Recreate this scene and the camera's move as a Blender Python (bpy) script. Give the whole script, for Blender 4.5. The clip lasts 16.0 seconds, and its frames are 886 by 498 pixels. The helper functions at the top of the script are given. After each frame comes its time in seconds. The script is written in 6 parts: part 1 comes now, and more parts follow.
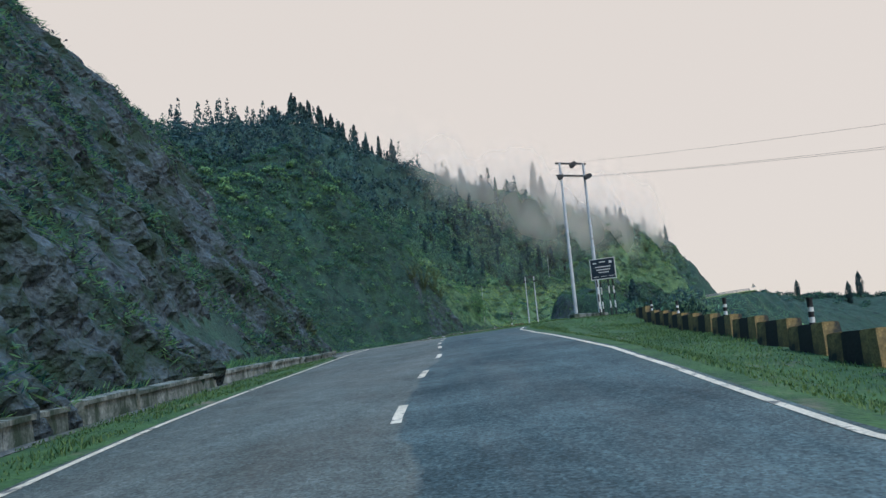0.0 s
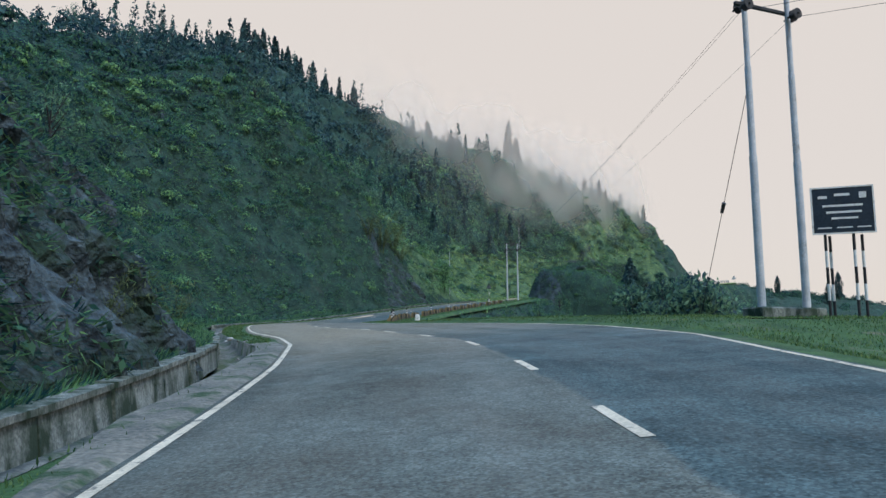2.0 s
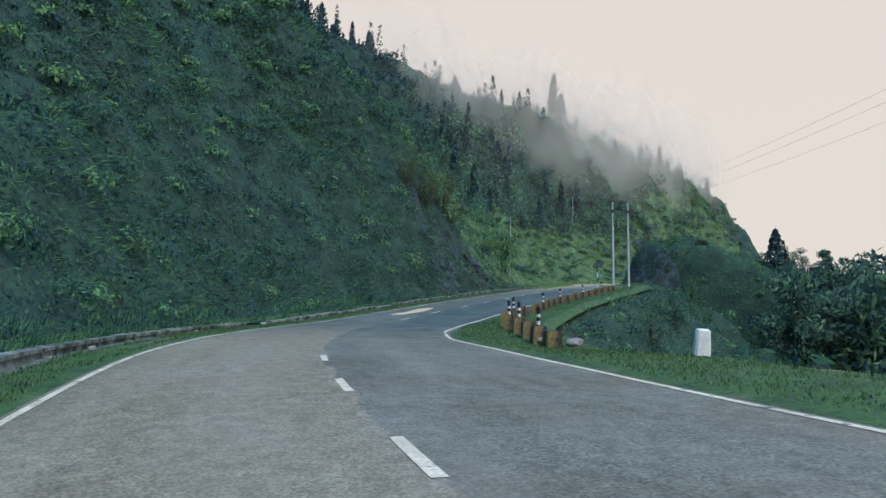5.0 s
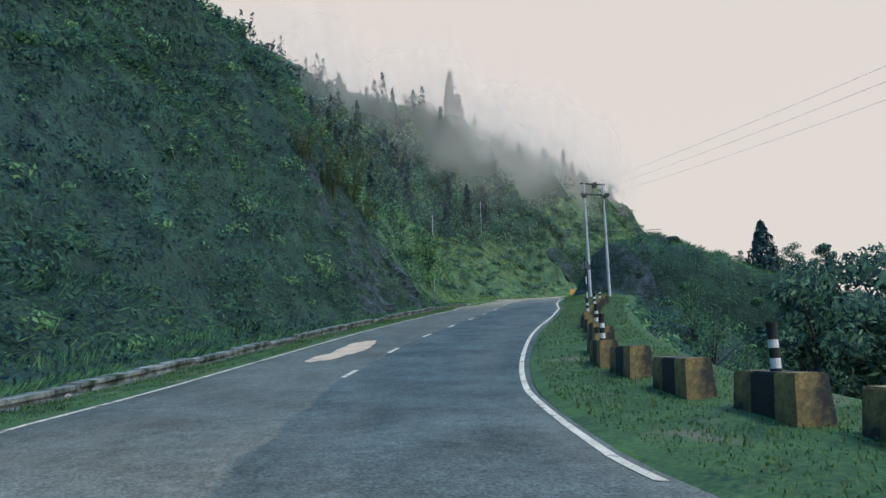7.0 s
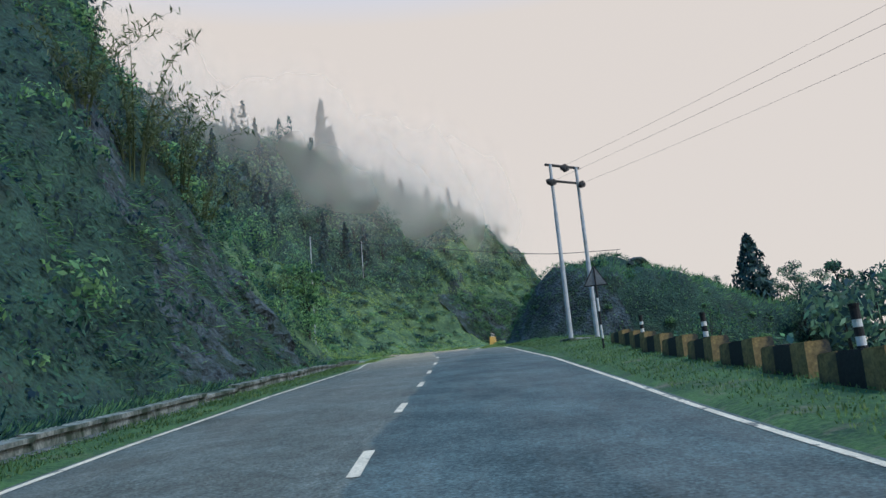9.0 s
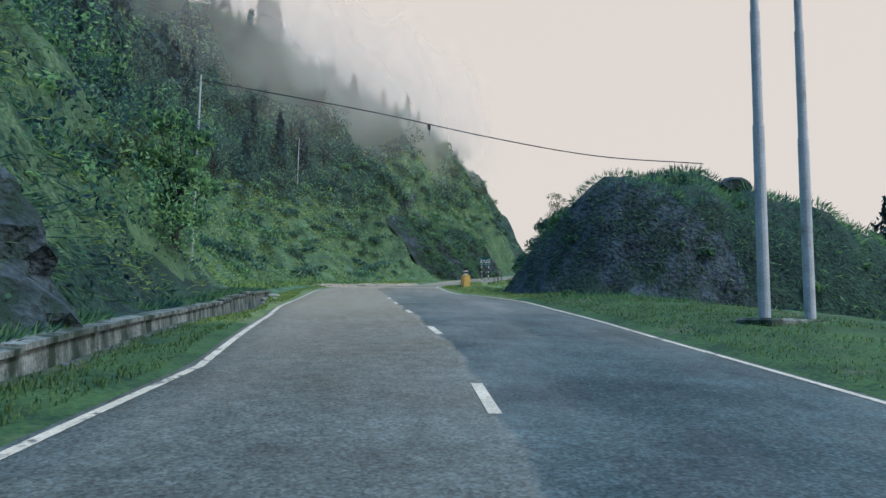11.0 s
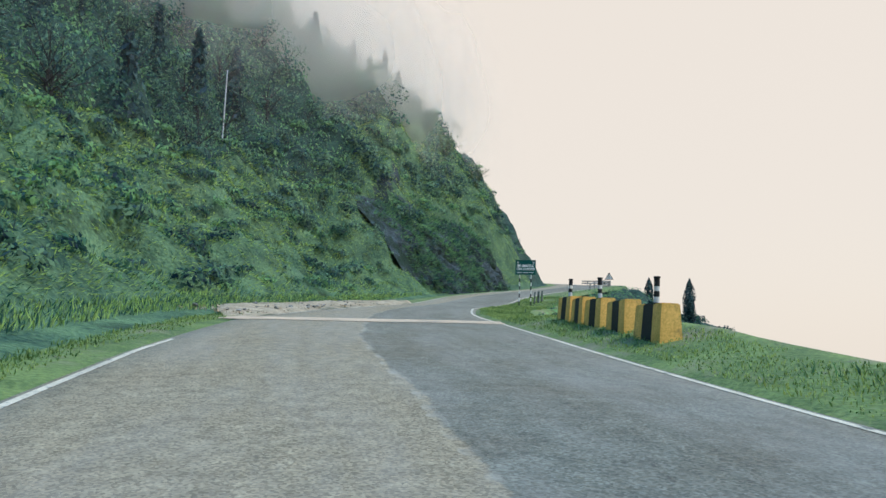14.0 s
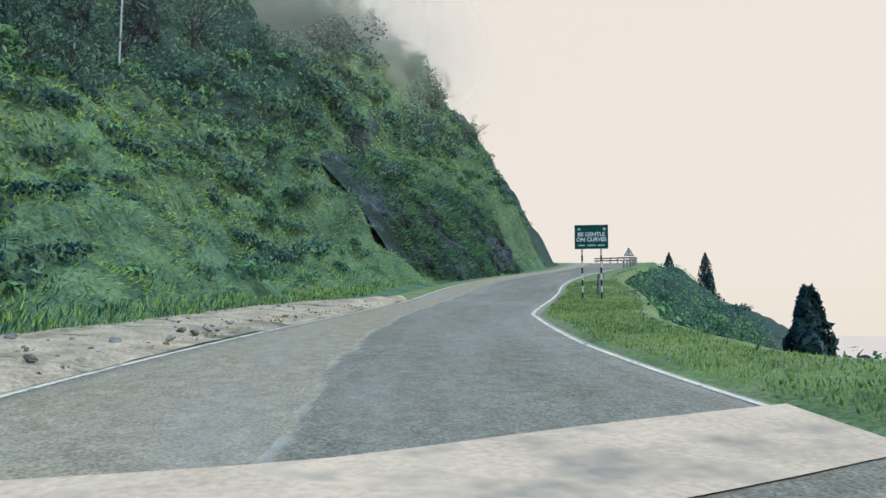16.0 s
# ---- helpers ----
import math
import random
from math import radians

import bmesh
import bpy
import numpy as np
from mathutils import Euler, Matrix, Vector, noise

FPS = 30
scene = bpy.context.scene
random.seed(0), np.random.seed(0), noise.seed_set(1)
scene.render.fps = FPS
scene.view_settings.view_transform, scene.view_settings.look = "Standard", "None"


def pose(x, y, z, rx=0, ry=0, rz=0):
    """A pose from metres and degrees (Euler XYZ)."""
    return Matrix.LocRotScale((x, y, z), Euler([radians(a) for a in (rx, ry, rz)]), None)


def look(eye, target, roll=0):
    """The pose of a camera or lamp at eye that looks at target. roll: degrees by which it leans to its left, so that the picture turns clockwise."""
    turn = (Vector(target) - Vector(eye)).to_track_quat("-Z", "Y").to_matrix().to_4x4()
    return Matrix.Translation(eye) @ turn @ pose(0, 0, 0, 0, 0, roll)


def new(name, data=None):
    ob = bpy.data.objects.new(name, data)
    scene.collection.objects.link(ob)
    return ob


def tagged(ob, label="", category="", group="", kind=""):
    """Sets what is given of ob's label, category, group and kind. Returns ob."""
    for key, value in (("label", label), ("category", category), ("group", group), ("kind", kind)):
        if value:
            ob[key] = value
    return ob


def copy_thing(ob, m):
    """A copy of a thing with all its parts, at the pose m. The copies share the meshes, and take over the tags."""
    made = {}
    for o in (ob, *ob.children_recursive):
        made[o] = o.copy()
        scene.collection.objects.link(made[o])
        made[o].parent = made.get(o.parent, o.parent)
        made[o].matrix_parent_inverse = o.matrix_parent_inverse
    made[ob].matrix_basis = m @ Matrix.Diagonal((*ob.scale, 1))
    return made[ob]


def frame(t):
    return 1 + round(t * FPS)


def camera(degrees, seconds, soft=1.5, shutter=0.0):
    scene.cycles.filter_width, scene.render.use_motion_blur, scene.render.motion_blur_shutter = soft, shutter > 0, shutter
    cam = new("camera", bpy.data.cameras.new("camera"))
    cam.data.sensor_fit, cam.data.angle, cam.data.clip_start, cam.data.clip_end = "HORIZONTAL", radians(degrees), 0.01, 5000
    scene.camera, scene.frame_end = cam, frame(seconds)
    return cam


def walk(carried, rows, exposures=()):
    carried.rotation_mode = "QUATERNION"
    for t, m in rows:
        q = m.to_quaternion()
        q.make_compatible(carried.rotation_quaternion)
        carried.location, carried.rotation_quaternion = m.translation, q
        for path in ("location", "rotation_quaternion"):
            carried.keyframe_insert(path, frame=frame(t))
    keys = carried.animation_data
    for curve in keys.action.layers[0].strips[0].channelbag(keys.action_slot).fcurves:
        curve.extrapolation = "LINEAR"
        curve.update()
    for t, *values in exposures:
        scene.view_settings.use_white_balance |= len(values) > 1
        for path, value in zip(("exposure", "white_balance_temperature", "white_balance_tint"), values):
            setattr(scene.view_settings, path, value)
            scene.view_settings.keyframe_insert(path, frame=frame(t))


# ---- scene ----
cam = camera(61.2, 16.0, soft=1.5)
METRES, EYE, TILT, LEAN, TURN = 170.0, 1.19, 0.0, 0.0, 0.0
ROWS = [
    (0.0, 0.0, 0.0, 0.0, 0.82, 10.14, 4.6),
    (0.5, -0.0049, 0.0356, 0.0036, -2.42, 9.22, 4.59),
    (1.0, -0.0083, 0.0709, 0.0069, -3.76, 7.6, 3.05),
    (1.5, -0.0105, 0.1063, 0.0102, -3.91, 7.19, 1.67),
    (2.0, -0.0125, 0.1416, 0.0131, -3.73, 7.54, 0.22),
    (2.5, -0.0142, 0.1732, 0.0157, -3.6, 6.72, -1.0),
    (3.0, -0.0178, 0.2096, 0.0179, -2.87, 5.25, -1.03),
    (5.5, -0.0413, 0.3776, 0.0265, -4.27, 7.49, -0.6),
    (6.0, -0.0438, 0.4082, 0.028, -6.91, 9.01, 0.36),
    (6.5, -0.045, 0.4375, 0.0296, -9.9, 8.94, 1.07),
    (7.0, -0.0441, 0.4662, 0.0308, -12.63, 7.98, 1.91),
    (7.5, -0.0416, 0.4947, 0.0318, -14.84, 7.72, 2.2),
    (8.0, -0.0376, 0.5227, 0.0328, -17.29, 8.85, 2.08),
    (8.5, -0.032, 0.5505, 0.0349, -18.76, 9.17, 6.51),
    (9.0, -0.0242, 0.581, 0.0373, -22.26, 11.89, 4.98),
    (9.5, -0.0154, 0.6097, 0.0405, -25.41, 9.81, 4.87),
    (10.0, -0.0057, 0.6377, 0.0435, -28.36, 7.58, 1.49),
    (12.5, 0.0449, 0.7745, 0.0575, -26.76, 6.28, -2.63),
    (13.0, 0.0574, 0.806, 0.0599, -27.14, 6.39, -2.82),
    (13.5, 0.0706, 0.8392, 0.0626, -28.92, 7.0, -3.18),
    (14.0, 0.0827, 0.8655, 0.0647, -31.28, 7.08, -2.08),
    (14.5, 0.0965, 0.8943, 0.0672, -34.14, 6.61, -1.42),
    (15.0, 0.1093, 0.9208, 0.0693, -35.66, 6.08, -1.0),
    (15.5, 0.1211, 0.942, 0.0713, -34.95, 5.56, -0.27),
    (16.0, 0.1311, 0.9613, 0.0732, -32.7, 5.75, -0.24),
]
STOPS = [(0.0, 0.06, 5720, 8), (3.0, 0.06, 5720, 8), (5.5, 0.1, 5800, 8), (7.0, 0.05, 5740, 8), (10.0, 0.02, 5700, 8), (12.5, 0.14, 5830, 7), (14.0, 0.23, 5860, 6), (16.0, 0.24, 5860, 6)]
walk(cam, [(t, pose(0, 0, EYE, TILT, LEAN, TURN) @ pose(METRES * x, METRES * y, METRES * z, 90 + pitch, roll, yaw)) for t, x, y, z, yaw, pitch, roll in ROWS], STOPS)

# ---- sky and sun ----
SUN_UP, SUN_TURN = radians(54), radians(146)
world = bpy.data.worlds.new("overcast_sky")
scene.world = world
world.use_nodes = True
wt = world.node_tree
wt.nodes.clear()
w_out = wt.nodes.new("ShaderNodeOutputWorld")
w_bg = wt.nodes.new("ShaderNodeBackground")
w_sky = wt.nodes.new("ShaderNodeTexSky")
w_sky.sky_type = "NISHITA"
w_sky.sun_disc = False
w_sky.sun_elevation, w_sky.sun_rotation = SUN_UP, SUN_TURN
w_sky.air_density, w_sky.dust_density = 1.0, 3.0
w_scale = wt.nodes.new("ShaderNodeMix")
w_scale.data_type, w_scale.blend_type = "RGBA", "MULTIPLY"
w_scale.inputs[0].default_value = 1.0
w_scale.inputs[7].default_value = (0.09, 0.09, 0.09, 1)
w_mix = wt.nodes.new("ShaderNodeMix")
w_mix.data_type = "RGBA"
w_co = wt.nodes.new("ShaderNodeTexCoord")
w_sep = wt.nodes.new("ShaderNodeSeparateXYZ")
w_ramp = wt.nodes.new("ShaderNodeValToRGB")
w_ramp.color_ramp.elements[0].position, w_ramp.color_ramp.elements[0].color = 0.48, (0.848, 0.708, 0.578, 1)
w_ramp.color_ramp.elements[1].position, w_ramp.color_ramp.elements[1].color = 0.70, (0.27, 0.71, 1.36, 1)
wt.links.new(w_co.outputs["Generated"], w_sep.inputs[0])
wt.links.new(w_sep.outputs["Z"], w_ramp.inputs[0])
wt.links.new(w_sky.outputs[0], w_scale.inputs[6])
wt.links.new(w_scale.outputs[2], w_mix.inputs[6])
wt.links.new(w_ramp.outputs[0], w_mix.inputs[7])
w_mix.inputs[0].default_value = 0.9
wt.links.new(w_mix.outputs[2], w_bg.inputs[0])
wt.links.new(w_bg.outputs[0], w_out.inputs[0])
w_bg.inputs[1].default_value = 1.0

sun = new("sun", bpy.data.lights.new("sun", "SUN"))
sun.data.energy, sun.data.angle, sun.data.color = 2.2, radians(12), (1.0, 0.965, 0.87)
sun.matrix_world = look((0, 0, 0), (-math.sin(SUN_TURN) * math.cos(SUN_UP), -math.cos(SUN_TURN) * math.cos(SUN_UP), -math.sin(SUN_UP)))


# ---- materials ----
def surface(name, low, high, scale=4.0, fine=40.0, rough=0.85, bump=0.3, depth=0.02, stain=None, stain_scale=0.6, stain_at=(0.5, 0.62),
            island=0.0, single=0.0, metal=0.0, coords="Object", clear=0.0, stretch=1.0):
    """A rough natural surface: two scales of noise between two colours, an optional stain, and relief."""
    m = bpy.data.materials.new(name)
    m.use_nodes = True
    nt = m.node_tree
    b = nt.nodes["Principled BSDF"]
    b.inputs["Roughness"].default_value, b.inputs["Metallic"].default_value = rough, metal
    b.inputs["Specular IOR Level"].default_value = 0.3
    co = nt.nodes.new("ShaderNodeTexCoord")
    n1 = nt.nodes.new("ShaderNodeTexNoise")
    n1.inputs["Scale"].default_value, n1.inputs["Detail"].default_value = scale, 5
    n2 = nt.nodes.new("ShaderNodeTexNoise")
    n2.inputs["Scale"].default_value, n2.inputs["Detail"].default_value = fine, 3
    for n in (n1, n2):
        nt.links.new(co.outputs[coords], n.inputs["Vector"])
    add = nt.nodes.new("ShaderNodeMath")
    add.operation = "ADD"
    half = nt.nodes.new("ShaderNodeMath")
    half.operation = "MULTIPLY"
    half.inputs[1].default_value = 0.5
    nt.links.new(n1.outputs[0], add.inputs[0])
    nt.links.new(n2.outputs[0], add.inputs[1])
    nt.links.new(add.outputs[0], half.inputs[0])
    value = half.outputs[0]
    if island or single:
        geo = nt.nodes.new("ShaderNodeNewGeometry") if island else nt.nodes.new("ShaderNodeObjectInfo")
        mr = nt.nodes.new("ShaderNodeMath")
        mr.operation = "MULTIPLY_ADD"
        mr.inputs[1].default_value, mr.inputs[2].default_value = island or single, -(island or single) / 2
        nt.links.new(geo.outputs["Random Per Island" if island else "Random"], mr.inputs[0])
        plus = nt.nodes.new("ShaderNodeMath")
        plus.operation = "ADD"
        nt.links.new(value, plus.inputs[0])
        nt.links.new(mr.outputs[0], plus.inputs[1])
        value = plus.outputs[0]
    ramp = nt.nodes.new("ShaderNodeValToRGB")
    ramp.color_ramp.elements[0].position, ramp.color_ramp.elements[0].color = 0.36, (*low, 1)
    ramp.color_ramp.elements[1].position, ramp.color_ramp.elements[1].color = 0.64, (*high, 1)
    nt.links.new(value, ramp.inputs[0])
    colour = ramp.outputs[0]
    if stain:
        n3 = nt.nodes.new("ShaderNodeTexNoise")
        n3.inputs["Scale"].default_value, n3.inputs["Detail"].default_value, n3.inputs["Roughness"].default_value = stain_scale, 7, 0.65
        mp = nt.nodes.new("ShaderNodeMapping")
        mp.inputs["Scale"].default_value = (1, 1, stretch)
        nt.links.new(co.outputs[coords], mp.inputs[0])
        nt.links.new(mp.outputs[0], n3.inputs["Vector"])
        r3 = nt.nodes.new("ShaderNodeValToRGB")
        r3.color_ramp.elements[0].position, r3.color_ramp.elements[1].position = stain_at
        nt.links.new(n3.outputs[0], r3.inputs[0])
        mx = nt.nodes.new("ShaderNodeMix")
        mx.data_type = "RGBA"
        mx.inputs[7].default_value = (*stain, 1)
        nt.links.new(r3.outputs[0], mx.inputs[0])
        nt.links.new(colour, mx.inputs[6])
        colour = mx.outputs[2]
    nt.links.new(colour, b.inputs["Base Color"])
    if bump:
        bp = nt.nodes.new("ShaderNodeBump")
        bp.inputs["Strength"].default_value, bp.inputs["Distance"].default_value = bump, depth
        nt.links.new(half.outputs[0], bp.inputs["Height"])
        nt.links.new(bp.outputs[0], b.inputs["Normal"])
    if clear:
        b.inputs["Transmission Weight"].default_value = clear
    return m


def foliage(name, low, high, thin=0.35, patch=0.15, island=0.42):
    """Leaves: colour by leaf and by patch, some light let through."""
    m = surface(name, low, high, scale=patch, fine=1.1, rough=0.6, bump=0, island=island)
    nt = m.node_tree
    b = nt.nodes["Principled BSDF"]
    out = nt.nodes["Material Output"]
    tr = nt.nodes.new("ShaderNodeBsdfTranslucent")
    mix = nt.nodes.new("ShaderNodeMixShader")
    mix.inputs[0].default_value = thin
    nt.links.new(b.inputs["Base Color"].links[0].from_socket, tr.inputs[0])
    nt.links.new(b.outputs[0], mix.inputs[1])
    nt.links.new(tr.outputs[0], mix.inputs[2])
    nt.links.new(mix.outputs[0], out.inputs["Surface"])
    return m


# The shade in the gaps between bushes is put into this ground colour.
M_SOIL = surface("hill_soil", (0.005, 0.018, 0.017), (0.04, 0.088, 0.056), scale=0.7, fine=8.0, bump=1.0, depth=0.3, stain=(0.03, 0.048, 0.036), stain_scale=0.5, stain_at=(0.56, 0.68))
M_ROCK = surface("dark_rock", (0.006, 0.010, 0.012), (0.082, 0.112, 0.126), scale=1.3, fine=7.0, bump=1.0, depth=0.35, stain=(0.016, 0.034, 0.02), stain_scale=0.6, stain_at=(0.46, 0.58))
M_VERGE = surface("verge_soil", (0.016, 0.045, 0.018), (0.07, 0.135, 0.036), scale=1.2, fine=14.0, bump=0.9, depth=0.06, stain=(0.16, 0.135, 0.095), stain_scale=0.7, stain_at=(0.58, 0.70))
M_CONCRETE = surface("old_concrete", (0.095, 0.108, 0.10), (0.37, 0.39, 0.35), scale=1.6, fine=22.0, bump=0.6, depth=0.03, stain=(0.03, 0.048, 0.03), stain_scale=2.2, stain_at=(0.40, 0.60), stretch=0.45)
M_GRAVEL = surface("gravel_shoulder", (0.22, 0.17, 0.105), (0.55, 0.43, 0.285), scale=1.5, fine=17.0, bump=0.9, depth=0.06, stain=(0.09, 0.10, 0.05), stain_scale=0.8, stain_at=(0.54, 0.66))
M_LINE = surface("road_paint", (0.44, 0.375, 0.275), (0.78, 0.67, 0.50), scale=2.0, fine=30.0, bump=0.2, depth=0.006, stain=(0.12, 0.118, 0.105), stain_scale=4.0, stain_at=(0.55, 0.63))
M_SLAB = surface("concrete_slab", (0.46, 0.335, 0.22), (0.70, 0.505, 0.335), scale=1.2, fine=16.0, bump=0.4, depth=0.02, stain=(0.30, 0.24, 0.175), stain_scale=1.0, stain_at=(0.54, 0.68))
# Darker copy of yellow_paint: shade on the earlier blocks is put into its colour.
M_SHADED_YELLOW = surface("shaded_yellow_paint", (0.14, 0.10, 0.04), (0.40, 0.285, 0.115), scale=3.0, fine=25.0, rough=0.7, bump=0.3, depth=0.01, stain=(0.03, 0.034, 0.032), stain_scale=1.6, stain_at=(0.42, 0.60))
M_TURF = surface("meadow_turf", (0.016, 0.05, 0.03), (0.14, 0.225, 0.10), scale=0.6, fine=7.0, bump=1.0, depth=0.25, stain=(0.03, 0.055, 0.025), stain_scale=0.5, stain_at=(0.55, 0.66))
M_MUDDY = surface("muddy_concrete", (0.045, 0.05, 0.045), (0.20, 0.195, 0.165), scale=1.8, fine=16.0, bump=0.8, depth=0.04, stain=(0.05, 0.075, 0.03), stain_scale=1.2, stain_at=(0.5, 0.62))
M_APRON = surface("worn_apron", (0.07, 0.075, 0.068), (0.25, 0.232, 0.19), scale=1.4, fine=16.0, bump=0.8, depth=0.04, stain=(0.04, 0.07, 0.032), stain_scale=1.6, stain_at=(0.5, 0.62))
# Yellower turf, with the brighter light of the later verge put into it.
M_LAWN = surface("sunny_verge", (0.06, 0.10, 0.03), (0.20, 0.26, 0.075), scale=0.9, fine=14.0, bump=0.8, depth=0.06, stain=(0.24, 0.205, 0.14), stain_scale=0.7, stain_at=(0.53, 0.68))
M_YELLOW = surface("yellow_paint", (0.60, 0.34, 0.07), (0.92, 0.56, 0.15), scale=3.0, fine=25.0, rough=0.7, bump=0.3, depth=0.01, stain=(0.12, 0.085, 0.045), stain_scale=2.0, stain_at=(0.56, 0.72))
M_BLACK = surface("black_paint", (0.012, 0.013, 0.015), (0.035, 0.036, 0.038), scale=3.0, fine=25.0, rough=0.65, bump=0.3, depth=0.01, stain=(0.09, 0.08, 0.06), stain_scale=2.0, stain_at=(0.6, 0.75))
M_WHITE = surface("white_paint", (0.55, 0.55, 0.53), (0.8, 0.8, 0.78), scale=4.0, fine=30.0, rough=0.6, bump=0.15, depth=0.005, stain=(0.2, 0.18, 0.15), stain_scale=4.0, stain_at=(0.6, 0.75))
M_LETTER = surface("sign_lettering", (0.84, 0.84, 0.83), (0.9, 0.9, 0.89), scale=4.0, fine=30.0, rough=0.4, bump=0.05, depth=0.002)
M_STEEL = surface("galvanised_steel", (0.16, 0.17, 0.18), (0.34, 0.35, 0.36), scale=2.0, fine=30.0, rough=0.55, bump=0.1, depth=0.004, metal=0.5)
M_POLE = surface("pale_zinc", (0.33, 0.36, 0.39), (0.58, 0.60, 0.62), scale=2.0, fine=30.0, rough=0.5, bump=0.1, depth=0.004, stain=(0.2, 0.19, 0.17), stain_scale=1.5, stain_at=(0.58, 0.72))
M_DARK = surface("dark_metal", (0.02, 0.021, 0.023), (0.05, 0.052, 0.055), scale=4.0, fine=30.0, rough=0.5, bump=0.1, depth=0.004)
M_GREEN = surface("sign_green", (0.006, 0.075, 0.07), (0.014, 0.12, 0.105), scale=2.0, fine=20.0, rough=0.4, bump=0.05, depth=0.003)
M_NAVY = surface("sign_navy", (0.012, 0.022, 0.035), (0.025, 0.04, 0.06), scale=2.0, fine=20.0, rough=0.4, bump=0.05, depth=0.003)
M_BARK = surface("bark", (0.018, 0.018, 0.018), (0.055, 0.053, 0.05), scale=3.0, fine=18.0, bump=0.6, depth=0.03)
M_STONE = surface("loose_stone", (0.10, 0.10, 0.095), (0.34, 0.32, 0.29), scale=1.5, fine=12.0, bump=0.5, depth=0.03, single=0.3)
# Navy low ends put blue shade and haze into leaf colours, in broad patches.
M_LEAF = foliage("hill_leaves", (0.012, 0.034, 0.05), (0.082, 0.185, 0.10), thin=0.5, patch=0.11)
# Paler copy of hill_leaves: the later slope's brighter exposure is put into its colour.
M_PALE_LEAF = foliage("pale_leaves", (0.03, 0.085, 0.075), (0.24, 0.43, 0.16), thin=0.5, patch=0.24)
M_GRASS = foliage("grass_blades", (0.058, 0.112, 0.042), (0.16, 0.235, 0.072), thin=0.5, patch=0.4)
M_FERN = foliage("slope_grass", (0.018, 0.06, 0.058), (0.15, 0.285, 0.105), thin=0.5, patch=0.13)
M_MEADOW = foliage("meadow_grass", (0.028, 0.088, 0.055), (0.37, 0.50, 0.115), thin=0.5, patch=0.35, island=0.6)
# Lightened leaf colour: the later woods' brighter exposure is put into it.
M_WOOD = foliage("thicket_leaves", (0.032, 0.075, 0.082), (0.20, 0.33, 0.18), thin=0.5, patch=0.2, island=0.5)
# Yellower copy of grass_blades, with the sunlight on them put into the colour.
M_SUNNY = foliage("sunny_blades", (0.09, 0.16, 0.04), (0.32, 0.40, 0.11), thin=0.5, patch=0.4)
M_CONIFER = foliage("conifer_leaves", (0.016, 0.042, 0.056), (0.062, 0.13, 0.115), thin=0.4)
M_BAMBOO = foliage("bamboo_leaves", (0.06, 0.085, 0.03), (0.16, 0.2, 0.09), thin=0.4)


